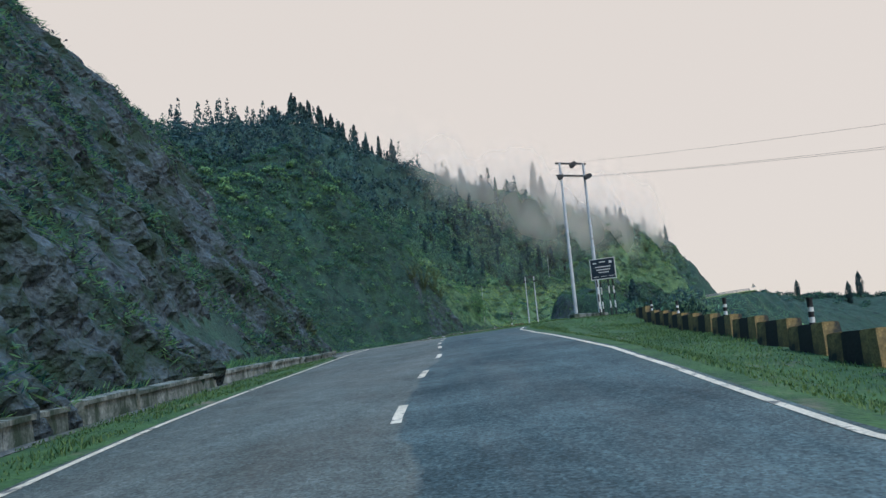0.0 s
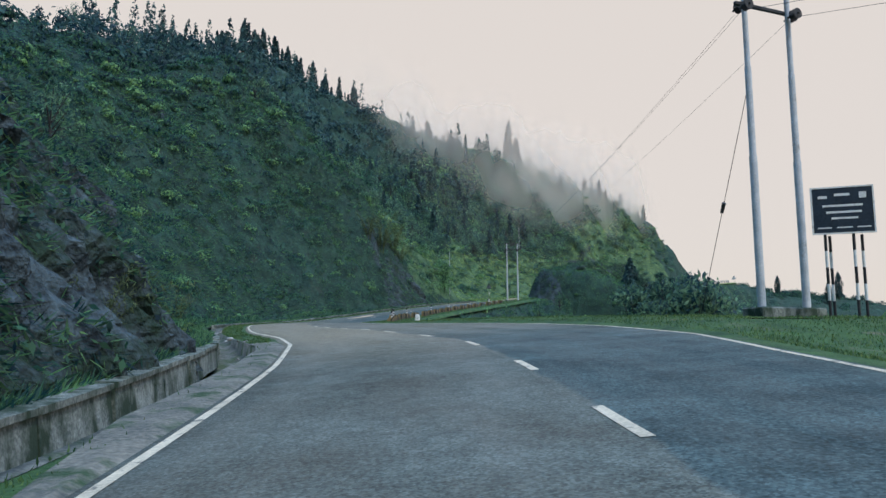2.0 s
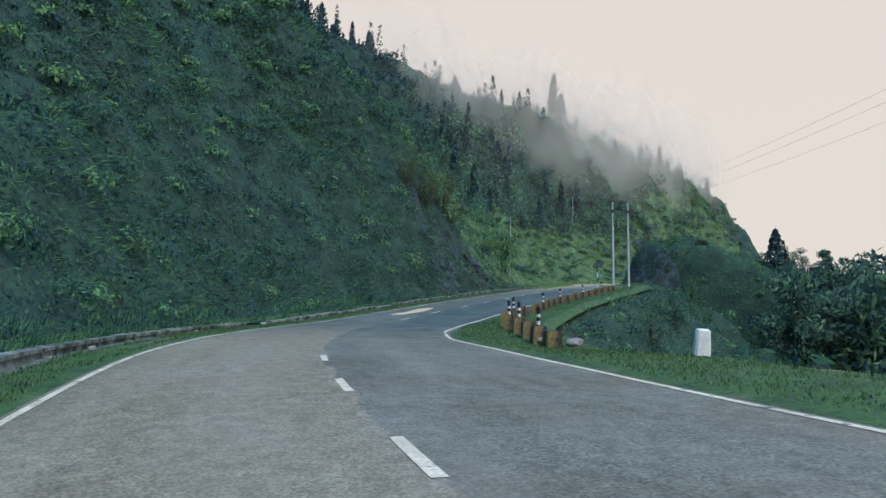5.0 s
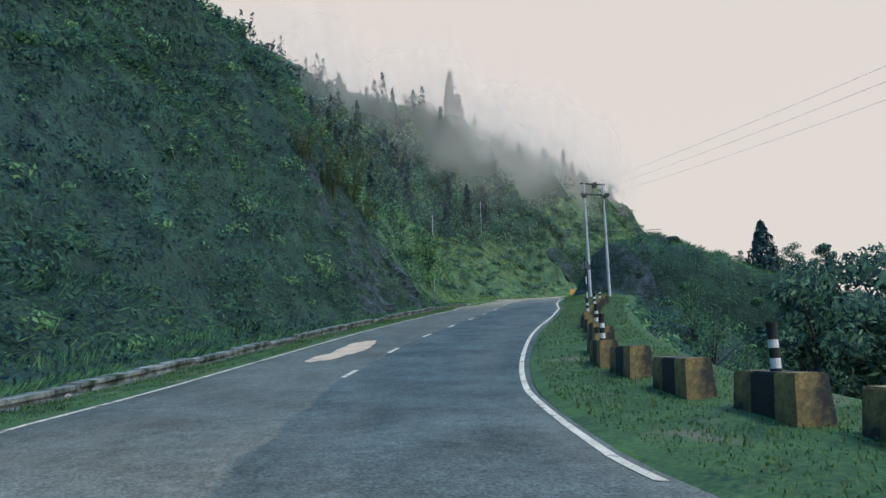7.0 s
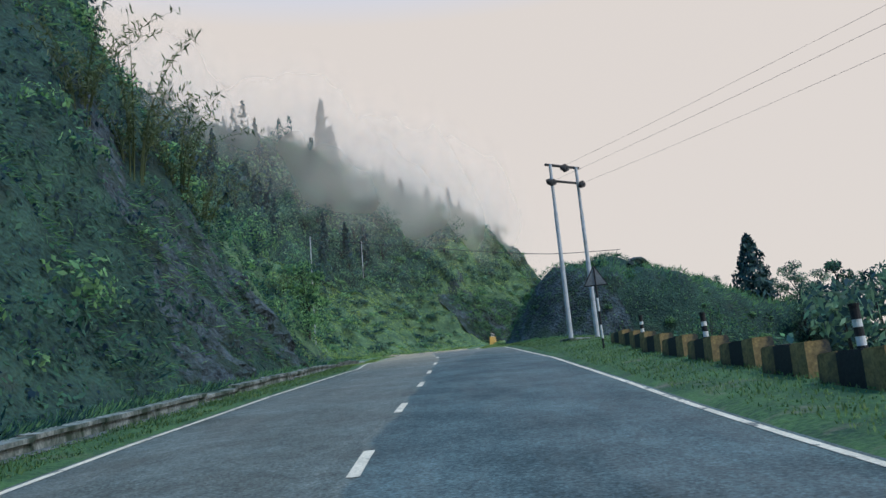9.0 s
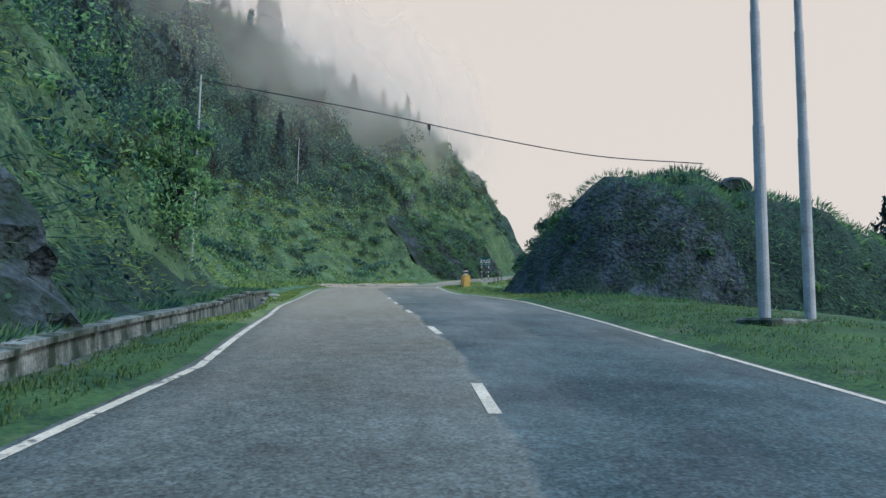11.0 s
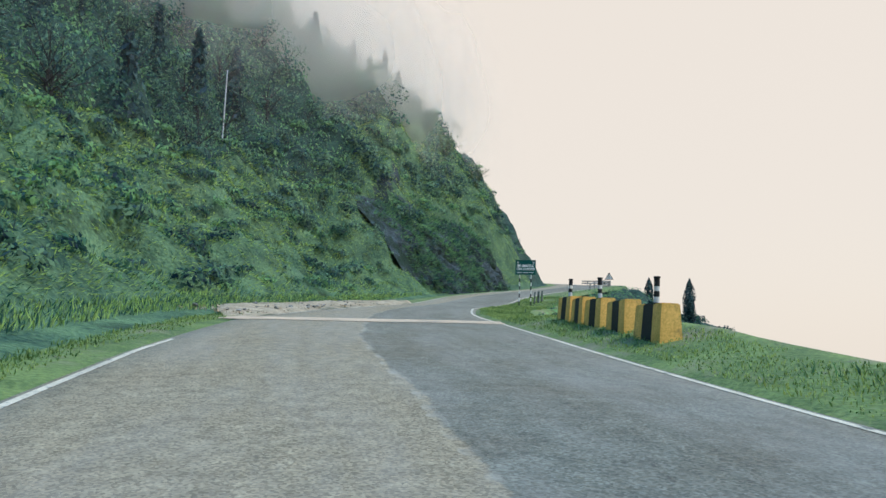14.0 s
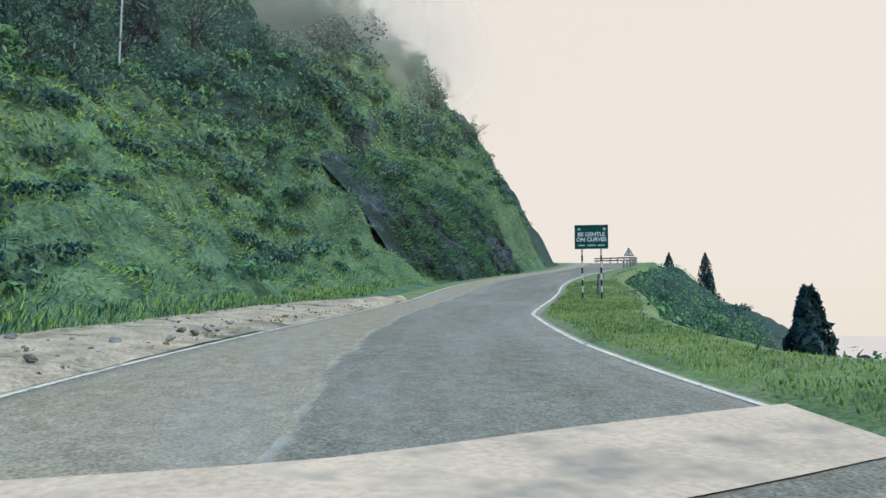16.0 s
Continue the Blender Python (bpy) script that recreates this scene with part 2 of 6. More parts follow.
def asphalt():
    """Worn asphalt laid out along the road: the lane on the hill side is older and paler, tan dust lies in drifts."""
    m = surface("asphalt", (0.019, 0.032, 0.033), (0.092, 0.126, 0.123), scale=0.7, fine=24.0, rough=0.55, bump=0.8, depth=0.015)
    nt = m.node_tree
    b = nt.nodes["Principled BSDF"]
    b.inputs["Specular IOR Level"].default_value, b.inputs["Roughness"].default_value = 0.15, 0.8
    base = b.inputs["Base Color"].links[0].from_socket
    uv = nt.nodes.new("ShaderNodeUVMap")
    uv.uv_map = "along"
    sep = nt.nodes.new("ShaderNodeSeparateXYZ")
    nt.links.new(uv.outputs[0], sep.inputs[0])
    wob = nt.nodes.new("ShaderNodeTexNoise")
    wob.inputs["Scale"].default_value, wob.inputs["Detail"].default_value, wob.inputs["Roughness"].default_value = 0.4, 8, 0.62
    nt.links.new(uv.outputs[0], wob.inputs["Vector"])
    side = nt.nodes.new("ShaderNodeMath")
    side.operation = "MULTIPLY_ADD"
    side.inputs[1].default_value = 0.9
    nt.links.new(wob.outputs[0], side.inputs[0])
    nt.links.new(sep.outputs["Y"], side.inputs[2])
    lane = nt.nodes.new("ShaderNodeMapRange")
    lane.inputs[1].default_value, lane.inputs[2].default_value = 0.43, 0.49
    lane.inputs[3].default_value, lane.inputs[4].default_value = 1.0, 0.0
    nt.links.new(side.outputs[0], lane.inputs[0])
    lane_part = nt.nodes.new("ShaderNodeMath")
    lane_part.operation = "MULTIPLY"
    lane_part.inputs[1].default_value = 0.7
    part_of = nt.nodes.new("ShaderNodeMath")
    part_of.operation = "DIVIDE"
    part_of.inputs[1].default_value = 250.0
    nt.links.new(sep.outputs["X"], part_of.inputs[0])
    # tan dust by stretch, and the brighter exposure of some stretches put into colour
    later = nt.nodes.new("ShaderNodeValToRGB")
    stops = later.color_ramp.elements
    for k, (at, v) in enumerate(((0.0, 0.12), (36 / 250, 0.15), (48 / 250, 0.55), (80 / 250, 0.5), (91 / 250, 0.14), (124 / 250, 0.14), (142 / 250, 0.72), (1.0, 0.85))):
        e = stops[k] if k < 2 else stops.new(at)
        e.position, e.color = at, (v, v, v, 1)
    nt.links.new(part_of.outputs[0], later.inputs[0])
    nt.links.new(later.outputs[0], lane_part.inputs[1])
    nt.links.new(lane.outputs[0], lane_part.inputs[0])
    mx = nt.nodes.new("ShaderNodeMix")
    mx.data_type = "RGBA"
    mx.inputs[7].default_value = (0.355, 0.275, 0.17, 1)
    all_over = nt.nodes.new("ShaderNodeValToRGB")
    stops = all_over.color_ramp.elements
    for k, (at, v) in enumerate(((0.0, 0.0), (40 / 250, 0.0), (50 / 250, 0.3), (80 / 250, 0.25), (92 / 250, 0.0), (126 / 250, 0.0), (146 / 250, 0.2), (165 / 250, 0.44), (1.0, 0.38))):
        e = stops[k] if k < 2 else stops.new(at)
        e.position, e.color = at, (v, v, v, 1)
    nt.links.new(part_of.outputs[0], all_over.inputs[0])
    most = nt.nodes.new("ShaderNodeMath")
    most.operation = "MAXIMUM"
    nt.links.new(lane_part.outputs[0], most.inputs[0])
    nt.links.new(all_over.outputs[0], most.inputs[1])
    nt.links.new(most.outputs[0], mx.inputs[0])
    nt.links.new(base, mx.inputs[6])
    # drifts of dust, drawn out along the road
    mp = nt.nodes.new("ShaderNodeMapping")
    mp.inputs["Scale"].default_value = (0.09, 0.55, 1)
    nt.links.new(uv.outputs[0], mp.inputs[0])
    dn = nt.nodes.new("ShaderNodeTexNoise")
    dn.inputs["Scale"].default_value, dn.inputs["Detail"].default_value, dn.inputs["Roughness"].default_value = 1.0, 8, 0.7
    nt.links.new(mp.outputs[0], dn.inputs["Vector"])
    dr = nt.nodes.new("ShaderNodeMapRange")
    dr.inputs[1].default_value, dr.inputs[2].default_value, dr.inputs[4].default_value = 0.44, 0.68, 0.62
    nt.links.new(dn.outputs[0], dr.inputs[0])
    mx2 = nt.nodes.new("ShaderNodeMix")
    mx2.data_type = "RGBA"
    mx2.inputs[7].default_value = (0.32, 0.285, 0.235, 1)
    dusty = nt.nodes.new("ShaderNodeMath")
    dusty.operation = "MULTIPLY"
    dusty.inputs[1].default_value = 1.0
    near = nt.nodes.new("ShaderNodeMath")
    near.operation = "MULTIPLY_ADD"
    near.inputs[1].default_value, near.inputs[2].default_value = 1.0, 0.12
    nt.links.new(later.outputs[0], near.inputs[0])
    nt.links.new(dr.outputs[0], dusty.inputs[0])
    nt.links.new(near.outputs[0], dusty.inputs[1])
    nt.links.new(dusty.outputs[0], mx2.inputs[0])
    # chips of pale and dark stone in the tar
    chip = nt.nodes.new("ShaderNodeTexVoronoi")
    chip.inputs["Scale"].default_value = 46.0
    nt.links.new(uv.outputs[0], chip.inputs["Vector"])
    csep = nt.nodes.new("ShaderNodeSeparateXYZ")
    nt.links.new(chip.outputs["Color"], csep.inputs[0])
    cramp = nt.nodes.new("ShaderNodeMapRange")
    cramp.inputs[1].default_value, cramp.inputs[2].default_value = 0.0, 1.0
    cramp.inputs[3].default_value, cramp.inputs[4].default_value = 0.62, 1.42
    nt.links.new(csep.outputs["X"], cramp.inputs[0])
    worn = nt.nodes.new("ShaderNodeTexNoise")
    worn.inputs["Scale"].default_value, worn.inputs["Detail"].default_value = 4.0, 6
    nt.links.new(uv.outputs[0], worn.inputs["Vector"])
    wr = nt.nodes.new("ShaderNodeMapRange")
    wr.inputs[1].default_value, wr.inputs[2].default_value, wr.inputs[3].default_value, wr.inputs[4].default_value = 0.3, 0.7, 0.78, 1.22
    nt.links.new(worn.outputs[0], wr.inputs[0])
    both = nt.nodes.new("ShaderNodeMath")
    both.operation = "MULTIPLY"
    nt.links.new(cramp.outputs[0], both.inputs[0])
    nt.links.new(wr.outputs[0], both.inputs[1])
    grain = nt.nodes.new("ShaderNodeVectorMath")
    grain.operation = "SCALE"
    nt.links.new(mx.outputs[2], grain.inputs[0])
    nt.links.new(both.outputs[0], grain.inputs["Scale"])
    nt.links.new(grain.outputs[0], mx2.inputs[6])
    # the pale broken seam between the lanes
    seam = nt.nodes.new("ShaderNodeMath")
    seam.operation = "COMPARE"
    seam.inputs[1].default_value, seam.inputs[2].default_value = 0.45, 0.055
    nt.links.new(side.outputs[0], seam.inputs[0])
    torn = nt.nodes.new("ShaderNodeTexNoise")
    torn.inputs["Scale"].default_value, torn.inputs["Detail"].default_value = 1.6, 6
    nt.links.new(uv.outputs[0], torn.inputs["Vector"])
    tr = nt.nodes.new("ShaderNodeMapRange")
    tr.inputs[1].default_value, tr.inputs[2].default_value, tr.inputs[4].default_value = 0.47, 0.60, 0.75
    nt.links.new(torn.outputs[0], tr.inputs[0])
    broken = nt.nodes.new("ShaderNodeMath")
    broken.operation = "MULTIPLY"
    nt.links.new(seam.outputs[0], broken.inputs[0])
    nt.links.new(tr.outputs[0], broken.inputs[1])
    where = nt.nodes.new("ShaderNodeMath")
    where.operation = "MULTIPLY"
    nt.links.new(broken.outputs[0], where.inputs[0])
    nt.links.new(later.outputs[0], where.inputs[1])
    mxs = nt.nodes.new("ShaderNodeMix")
    mxs.data_type = "RGBA"
    mxs.inputs[7].default_value = (0.42, 0.37, 0.29, 1)
    nt.links.new(where.outputs[0], mxs.inputs[0])
    nt.links.new(mx2.outputs[2], mxs.inputs[6])
    # tar patches and cracks
    cr = nt.nodes.new("ShaderNodeTexVoronoi")
    cr.feature = "DISTANCE_TO_EDGE"
    cr.inputs["Scale"].default_value = 1.7
    wv = nt.nodes.new("ShaderNodeVectorMath")
    wv.operation = "ADD"
    wn = nt.nodes.new("ShaderNodeTexNoise")
    wn.inputs["Scale"].default_value, wn.inputs["Detail"].default_value = 1.5, 5
    nt.links.new(uv.outputs[0], wn.inputs["Vector"])
    nt.links.new(uv.outputs[0], wv.inputs[0])
    nt.links.new(wn.outputs["Color"], wv.inputs[1])
    nt.links.new(wv.outputs[0], cr.inputs["Vector"])
    ck = nt.nodes.new("ShaderNodeMapRange")
    ck.inputs[1].default_value, ck.inputs[2].default_value = 0.004, 0.018
    ck.inputs[3].default_value, ck.inputs[4].default_value = 0.4, 0.0
    nt.links.new(cr.outputs["Distance"], ck.inputs[0])
    pn = nt.nodes.new("ShaderNodeTexNoise")
    pn.inputs["Scale"].default_value, pn.inputs["Detail"].default_value = 0.16, 6
    nt.links.new(uv.outputs[0], pn.inputs["Vector"])
    pr = nt.nodes.new("ShaderNodeMapRange")
    pr.inputs[1].default_value, pr.inputs[2].default_value, pr.inputs[4].default_value = 0.52, 0.6, 0.6
    nt.links.new(pn.outputs[0], pr.inputs[0])
    mxp = nt.nodes.new("ShaderNodeMath")
    mxp.operation = "MULTIPLY"
    nt.links.new(ck.outputs[0], mxp.inputs[0])
    nt.links.new(pr.outputs[0], mxp.inputs[1])
    mx3 = nt.nodes.new("ShaderNodeMix")
    mx3.data_type = "RGBA"
    mx3.inputs[7].default_value = (0.018, 0.019, 0.02, 1)
    nt.links.new(mxp.outputs[0], mx3.inputs[0])
    nt.links.new(mxs.outputs[2], mx3.inputs[6])
    nt.links.new(mx3.outputs[2], b.inputs["Base Color"])
    return m


M_ASPHALT = asphalt()

# ---- the line of the road: x, y and height, from behind the start to beyond the last bend ----
LINE = [
    (4.1, -29.7, -3.0), (0.0, 0.0, 0.0), (-1.41, 12.05, 1.17), (-2.12, 24.07, 2.23), (-3.03, 35.63, 3.04), (-5.0, 49.8, 3.82),
    (-7.02, 64.19, 4.51), (-7.65, 74.38, 5.03), (-7.07, 84.1, 5.41), (-5.44, 93.58, 5.93), (-2.62, 103.65, 6.88), (0.75, 113.1, 7.85),
    (7.63, 131.66, 9.77), (12.0, 142.66, 10.64), (16.4, 152.03, 11.42), (22.29, 163.42, 12.44), (27.0, 171.8, 13.12), (32.5, 179.4, 13.8),
    (40.5, 188.5, 14.7), (48.5, 197.0, 15.9), (57.5, 205.0, 17.1), (68.0, 213.0, 18.4), (79.0, 221.5, 19.9), (88.0, 231.0, 21.2),
    (93.0, 243.0, 22.3), (93.0, 256.0, 23.3), (86.0, 270.0, 24.5),
]


def glide(points, step=0.5):
    """Points along a smooth curve through the given ones, about every step metres."""
    p = np.array(points, float)
    ext = np.vstack([2 * p[0] - p[1], p, 2 * p[-1] - p[-2]])
    out = []
    for i in range(1, len(ext) - 2):
        a, b, c, d = ext[i - 1:i + 3]
        l0, l1, l2 = (max(np.linalg.norm(q[:2]) , 1e-6) for q in (b - a, c - b, d - c))
        m1 = ((b - a) / l0 * l1 + (c - b) / l1 * l0) / (l0 + l1) * l1
        m2 = ((c - b) / l1 * l2 + (d - c) / l2 * l1) / (l1 + l2) * l1
        n = max(2, int(round(l1 / step)))
        t = (np.arange(n) / n)[:, None]
        out.append((2 * t**3 - 3 * t**2 + 1) * b + (t**3 - 2 * t**2 + t) * m1 + (3 * t**2 - 2 * t**3) * c + (t**3 - t**2) * m2)
    return np.vstack(out + [p[-1:]])


ROAD = glide(LINE)
_seg = np.diff(ROAD[:, :2], axis=0)
S = np.concatenate([[0], np.cumsum(np.hypot(_seg[:, 0], _seg[:, 1]))]) - 30.0
_tan = np.gradient(ROAD[:, :2], axis=0)
_tan /= np.hypot(_tan[:, 0], _tan[:, 1])[:, None]
SIDE = np.stack([_tan[:, 1], -_tan[:, 0]], 1)          # to the right of the way
S_END = float(S[-1])


def table(*pairs):
    a = np.array(pairs, float)
    return lambda s: np.interp(s, a[:, 0], a[:, 1])


# edge lines, centre line, cross-fall, in metres to the right of the line
EDGE_L = table((-30, -3.2), (5, -3.1), (11, -2.8), (20, -2.1), (29, -1.6), (38, -.95), (45, -.65), (50, -.9), (59, -2.), (67, -2.9), (74, -3.7), (81, -4.4), (90, -4.5),
               (97, -4.1), (104, -3.6), (110, -3.4), (117, -2.9), (122, -2.3), (128, -1.6), (137, -1.8), (142, -2.1), (149, -2.4), (156, -3.), (163, -3.6), (172, -3.9), (182, -3.2), (190, -2.7), (205, -3.1), (300, -3.4))
EDGE_R = table((-30, 3.3), (5, 3.5), (10, 4.2), (14, 4.6), (24, 4.85), (30, 5.4), (34, 6.2), (38, 7.2), (43, 7.6), (47, 7.3), (52, 6.2), (57, 5.), (70, 3.95), (75, 3.4), (80, 2.65),
               (86, 2.25), (92, 2.45), (100, 3.1), (109, 3.8), (117, 4.5), (124, 5.), (131, 5.), (139, 5.3), (144, 5.7), (149, 5.3), (154, 4.5), (165, 3.9), (175, 3.5), (182, 2.8), (190, 2.3), (205, 2.9), (300, 3.4))
CENTRE = table((-30, .1), (8, .35), (13, .95), (18, 1.5), (25, 1.8), (30, 2.2), (35, 2.7), (41, 3.15), (44.5, 2.9), (48, 2.6), (52, 2.2), (56, 1.7), (64, .85), (73, -.05), (85, -1.), (95, -.9), (101, -.55),
               (107, -.15), (112, .2), (117, .6), (130, 1.5), (144, 1.4), (150, 1.2), (160, .45), (163, .05), (167, -.45), (176, -.69), (187, -.96), (200, -1.3), (300, -1.2))
BANK = table((-30, 0), (0, .02), (12, .05), (25, .07), (58, .07), (75, .02), (85, 0), (125, 0), (140, .03), (152, .03), (163, .01), (170, 0), (300, 0))
ROAD_Z = lambda s: np.interp(s, S, ROAD[:, 2])


def spot(s, u, dz=0.0):
    """The place u metres right of the line at s, dz over the road's own plane."""
    s, u = np.asarray(s, float), np.asarray(u, float)
    x, y = np.interp(s, S, ROAD[:, 0]), np.interp(s, S, ROAD[:, 1])
    nx, ny = np.interp(s, S, SIDE[:, 0]), np.interp(s, S, SIDE[:, 1])
    n = np.hypot(nx, ny)
    z = ROAD_Z(s) + BANK(s) * np.clip(u, EDGE_L(s) - 1, EDGE_R(s) + 2) + dz
    return np.stack(np.broadcast_arrays(x + nx / n * u, y + ny / n * u, z), -1)


def heading(s):
    """Degrees by which the road at s is turned from +y, to the left."""
    i = int(np.clip(np.searchsorted(S, s), 0, len(S) - 1))
    return math.degrees(math.atan2(-_tan[i, 0], _tan[i, 1]))


def along(x, y):
    """s and u of places in the plan."""
    x, y = np.ravel(x), np.ravel(y)
    s, u = np.empty(len(x)), np.empty(len(x))
    for i in range(0, len(x), 4000):
        dx = x[i:i + 4000, None] - ROAD[None, ::2, 0]
        dy = y[i:i + 4000, None] - ROAD[None, ::2, 1]
        j = np.argmin(dx * dx + dy * dy, axis=1) * 2
        ax, ay = x[i:i + 4000] - ROAD[j, 0], y[i:i + 4000] - ROAD[j, 1]
        s[i:i + 4000] = S[j] + ax * _tan[j, 0] + ay * _tan[j, 1]
        r = ax * SIDE[j, 0] + ay * SIDE[j, 1]
        ends = (j < 3) | (j > len(S) - 4)
        u[i:i + 4000] = np.where(ends, r, np.sign(r) * np.hypot(ax, ay))
    return np.clip(s, S[0], S_END), u


def fbm(x, y, size, seed=0, octaves=4):
    """Smooth noise about 0, within about 1, with features of that size in metres."""
    total, amp, norm = 0.0, 1.0, 0.0
    for o in range(octaves):
        k = 2.0**o / size
        gx, gy = x * k + 17.3 * (seed + o), y * k - 9.1 * (seed + o)
        ix, iy = np.floor(gx), np.floor(gy)
        fx, fy = gx - ix, gy - iy
        fx, fy = fx * fx * (3 - 2 * fx), fy * fy * (3 - 2 * fy)

        def h(a, b):
            v = np.sin(a * 127.1 + b * 311.7 + seed * 74.7) * 43758.5453
            return v - np.floor(v)
        v = (h(ix, iy) * (1 - fx) + h(ix + 1, iy) * fx) * (1 - fy) + (h(ix, iy + 1) * (1 - fx) + h(ix + 1, iy + 1) * fx) * fy
        total, norm = total + amp * (2 * v - 1), norm + amp
        amp *= 0.5
    return total / norm


# the lie of the land: the foot of the hill and its slope on one side, the width of the verge on the other
WALL_AT = table((-30, 2.3), (20, 2.1), (33, 1.9), (45, 1.9), (60, 2.2), (130, 2.1), (142, 1.9), (300, 2.0))
WALL_H = table((-30, .28), (20, .27), (28, .18), (33, .09), (44, .1), (48, .16), (56, .12), (62, .07), (70, .05), (100, .08), (108, .09), (116, .12), (128, .15), (138, .13), (143, .12), (147, .26), (150, .28), (158, .14), (165, 0), (300, 0))
FOOT = table((-30, 3.0), (38, 3.0), (44, 4.5), (52, 6.5), (60, 5.0), (70, 4.0), (105, 4.2), (116, 3.2), (130, 2.8), (136, 2.9), (148, 3.0), (156, 3.8), (180, 4.5), (200, 5.0), (215, 2.5), (235, 2.0), (300, 2.0))
STEEP = table((-30, 60), (34, 59), (42, 52), (50, 41), (70, 44), (100, 46), (116, 52), (122, 59), (130, 60), (137, 55), (148, 50), (155, 38), (163, 31), (190, 30), (208, 38), (222, 56), (240, 58), (300, 50))
UPPER = table((-30, 50), (20, 46), (30, 39), (44, 38), (70, 41), (118, 40), (130, 40), (140, 37), (190, 36.5), (230, 38), (300, 37))
BREAK = table((-30, 30), (20, 18), (32, 6), (42, 5), (52, 9), (60, 13), (116, 12), (131, 9), (140, 6), (150, 5), (158, 8), (190, 10), (222, 12), (300, 12))
RISE = table((-30, -.65), (28, -.6), (36, -.4), (39.5, .1), (55, .05), (72, -.05), (79, -.24), (82.7, -.08), (86, .03), (92, .12), (125, .18), (150, .15), (158, .25), (166, .5), (174, .4), (181, -.05), (200, -.05), (208, .1), (300, .1))
VERGE = table((-30, 5), (0, 5), (10, 5.6), (27, 7.5), (38, 8.2), (45, 6.5), (51, 4), (58, 3.0), (70, 3.2), (80, 3.6), (92, 3.2), (120, 3.2), (135, 5), (148, 2.6), (154, 1.9), (160, 1.8), (168, 2.0), (176, 2.2), (186, 2.5), (197, 3.2), (203, 3.3), (208, 2.9), (216, 2.5), (240, 2.5), (300, 2.5))
RIDGE = table((-200, 76), (-83, 90), (-62, 92), (-48, 97), (-36, 90), (-25, 80), (-7, 69.5), (20, 60), (47, 50), (65, 44.5), (110, 26), (160, 12), (400, -40))


def land(x, y):
    """Height of the ground at places in the plan."""
    shape = np.shape(x)
    x, y = np.ravel(np.asarray(x, float)), np.ravel(np.asarray(y, float))
    s, u = along(x, y)
    z0 = ROAD_Z(s)
    left, right = EDGE_L(s) - u, u - EDGE_R(s)
    flat = z0 + BANK(s) * np.clip(u, EDGE_L(s) - 1, EDGE_R(s) + 2)
    rough = fbm(x, y, 30, 2) * 1.6 + fbm(x, y, 13, 3) * 2.4 + fbm(x, y, 4.5, 5) * 0.9
    billow = 2.8 * np.abs(fbm(x, y, 4.6, 15, 2)) + 1.0 * np.abs(fbm(x, y, 1.9, 16, 2)) - 1.0
    late = np.clip((s - 134) / 6, 0, 1)
    wooded = np.clip((left - 13 - 5 * fbm(x, y, 14, 17, 2)) / 4, 0, 1)
    billow = billow * (1 + 0.7 * late * wooded) + late * (1 - wooded) * (2.4 * np.abs(fbm(s * 0.35, left, 2.6, 18, 2)) - 0.7)
    # hill side
    d = left - FOOT(s) - 1.4 * np.clip((48 - s) / 3, 0, 1)
    t1, t2 = np.tan(np.radians(STEEP(s))), np.tan(np.radians(UPPER(s)))
    k = BREAK(s)
    up = np.where(d < k, t1 * d, t1 * k + t2 * (d - k))
    grow = np.clip(d / 6, 0, 1)
    hill = flat + np.clip(WALL_H(s), 0, 1) + 0.12 * np.maximum(left - WALL_AT(s), 0) + np.maximum(up, 0) + rough * grow * np.clip(0.5 + d / 30, 0.5, 2.0) + billow * np.clip(d / 2.5, 0, 1)
    ridge = RIDGE(x) + 5 * fbm(x, y, 40, 8) - 0.5 * np.maximum(y - 258, 0) - 0.36 * np.maximum(258 - y, 0) * np.clip((-x - 5) / 30, 0, 1) + 140 * np.clip((46 - s) / 10, 0, 1)
    hill = np.minimum(hill, np.maximum(ridge, flat))
    drained = np.clip((156.5 - s) / 1.5, 0, 1)
    z = np.where(left > WALL_AT(s) + 0.9 * drained, hill, flat - 0.06 - 0.75 * drained)
    # valley side
    e = right - VERGE(s)
    fall = np.where(e > 0, -np.tan(np.radians(39)) * e, 0)
    valley = flat + RISE(s) * np.clip(right / 2.0 - 0.15, 0, 1) + fall + rough * np.clip(e / 6, 0, 1.2) + 0.8 * billow * np.clip(e / 3, 0, 1) - 0.12 * np.clip(1 - e, 0, 1)
    z = np.where(right > 0, np.maximum(valley, -60), z)
    road = (left < 0.25) & (right < 0.25)
    z = np.where(road, flat - 0.35, z)
    # the mound of rock beside the cutting
    mx, my, ma = 27.5, 141.0, radians(-28)
    px, py = (x - mx) * math.cos(ma) + (y - my) * math.sin(ma), -(x - mx) * math.sin(ma) + (y - my) * math.cos(ma)
    q = np.sqrt((px / np.where(px < 0, 9.5, 19.0))**2 + (py / 8.5)**2)
    top = 15.9 + 0.6 * fbm(x, y, 5, 21) - 0.33 * np.maximum(px + 1, 0)
    knob = top - 7.5 * np.clip(q, 0, 3)**5 + 0.5 * billow
    z = np.where(right > 1.6, np.maximum(z, knob), z)
    # a low spur that runs out into the valley beyond the last bend
    ca, sa_ = math.cos(radians(26)), math.sin(radians(26))
    ga, gw = (x - 94) * ca + (y - 244) * sa_, -(x - 94) * sa_ + (y - 244) * ca
    spur = 20.6 - 0.02 * np.maximum(ga, 0) - 0.014 * gw**2 - 0.25 * np.maximum(ga - 62, 0)**1.4 - 0.5 * np.maximum(-ga, 0) + 0.6 * billow + 0.5 * rough
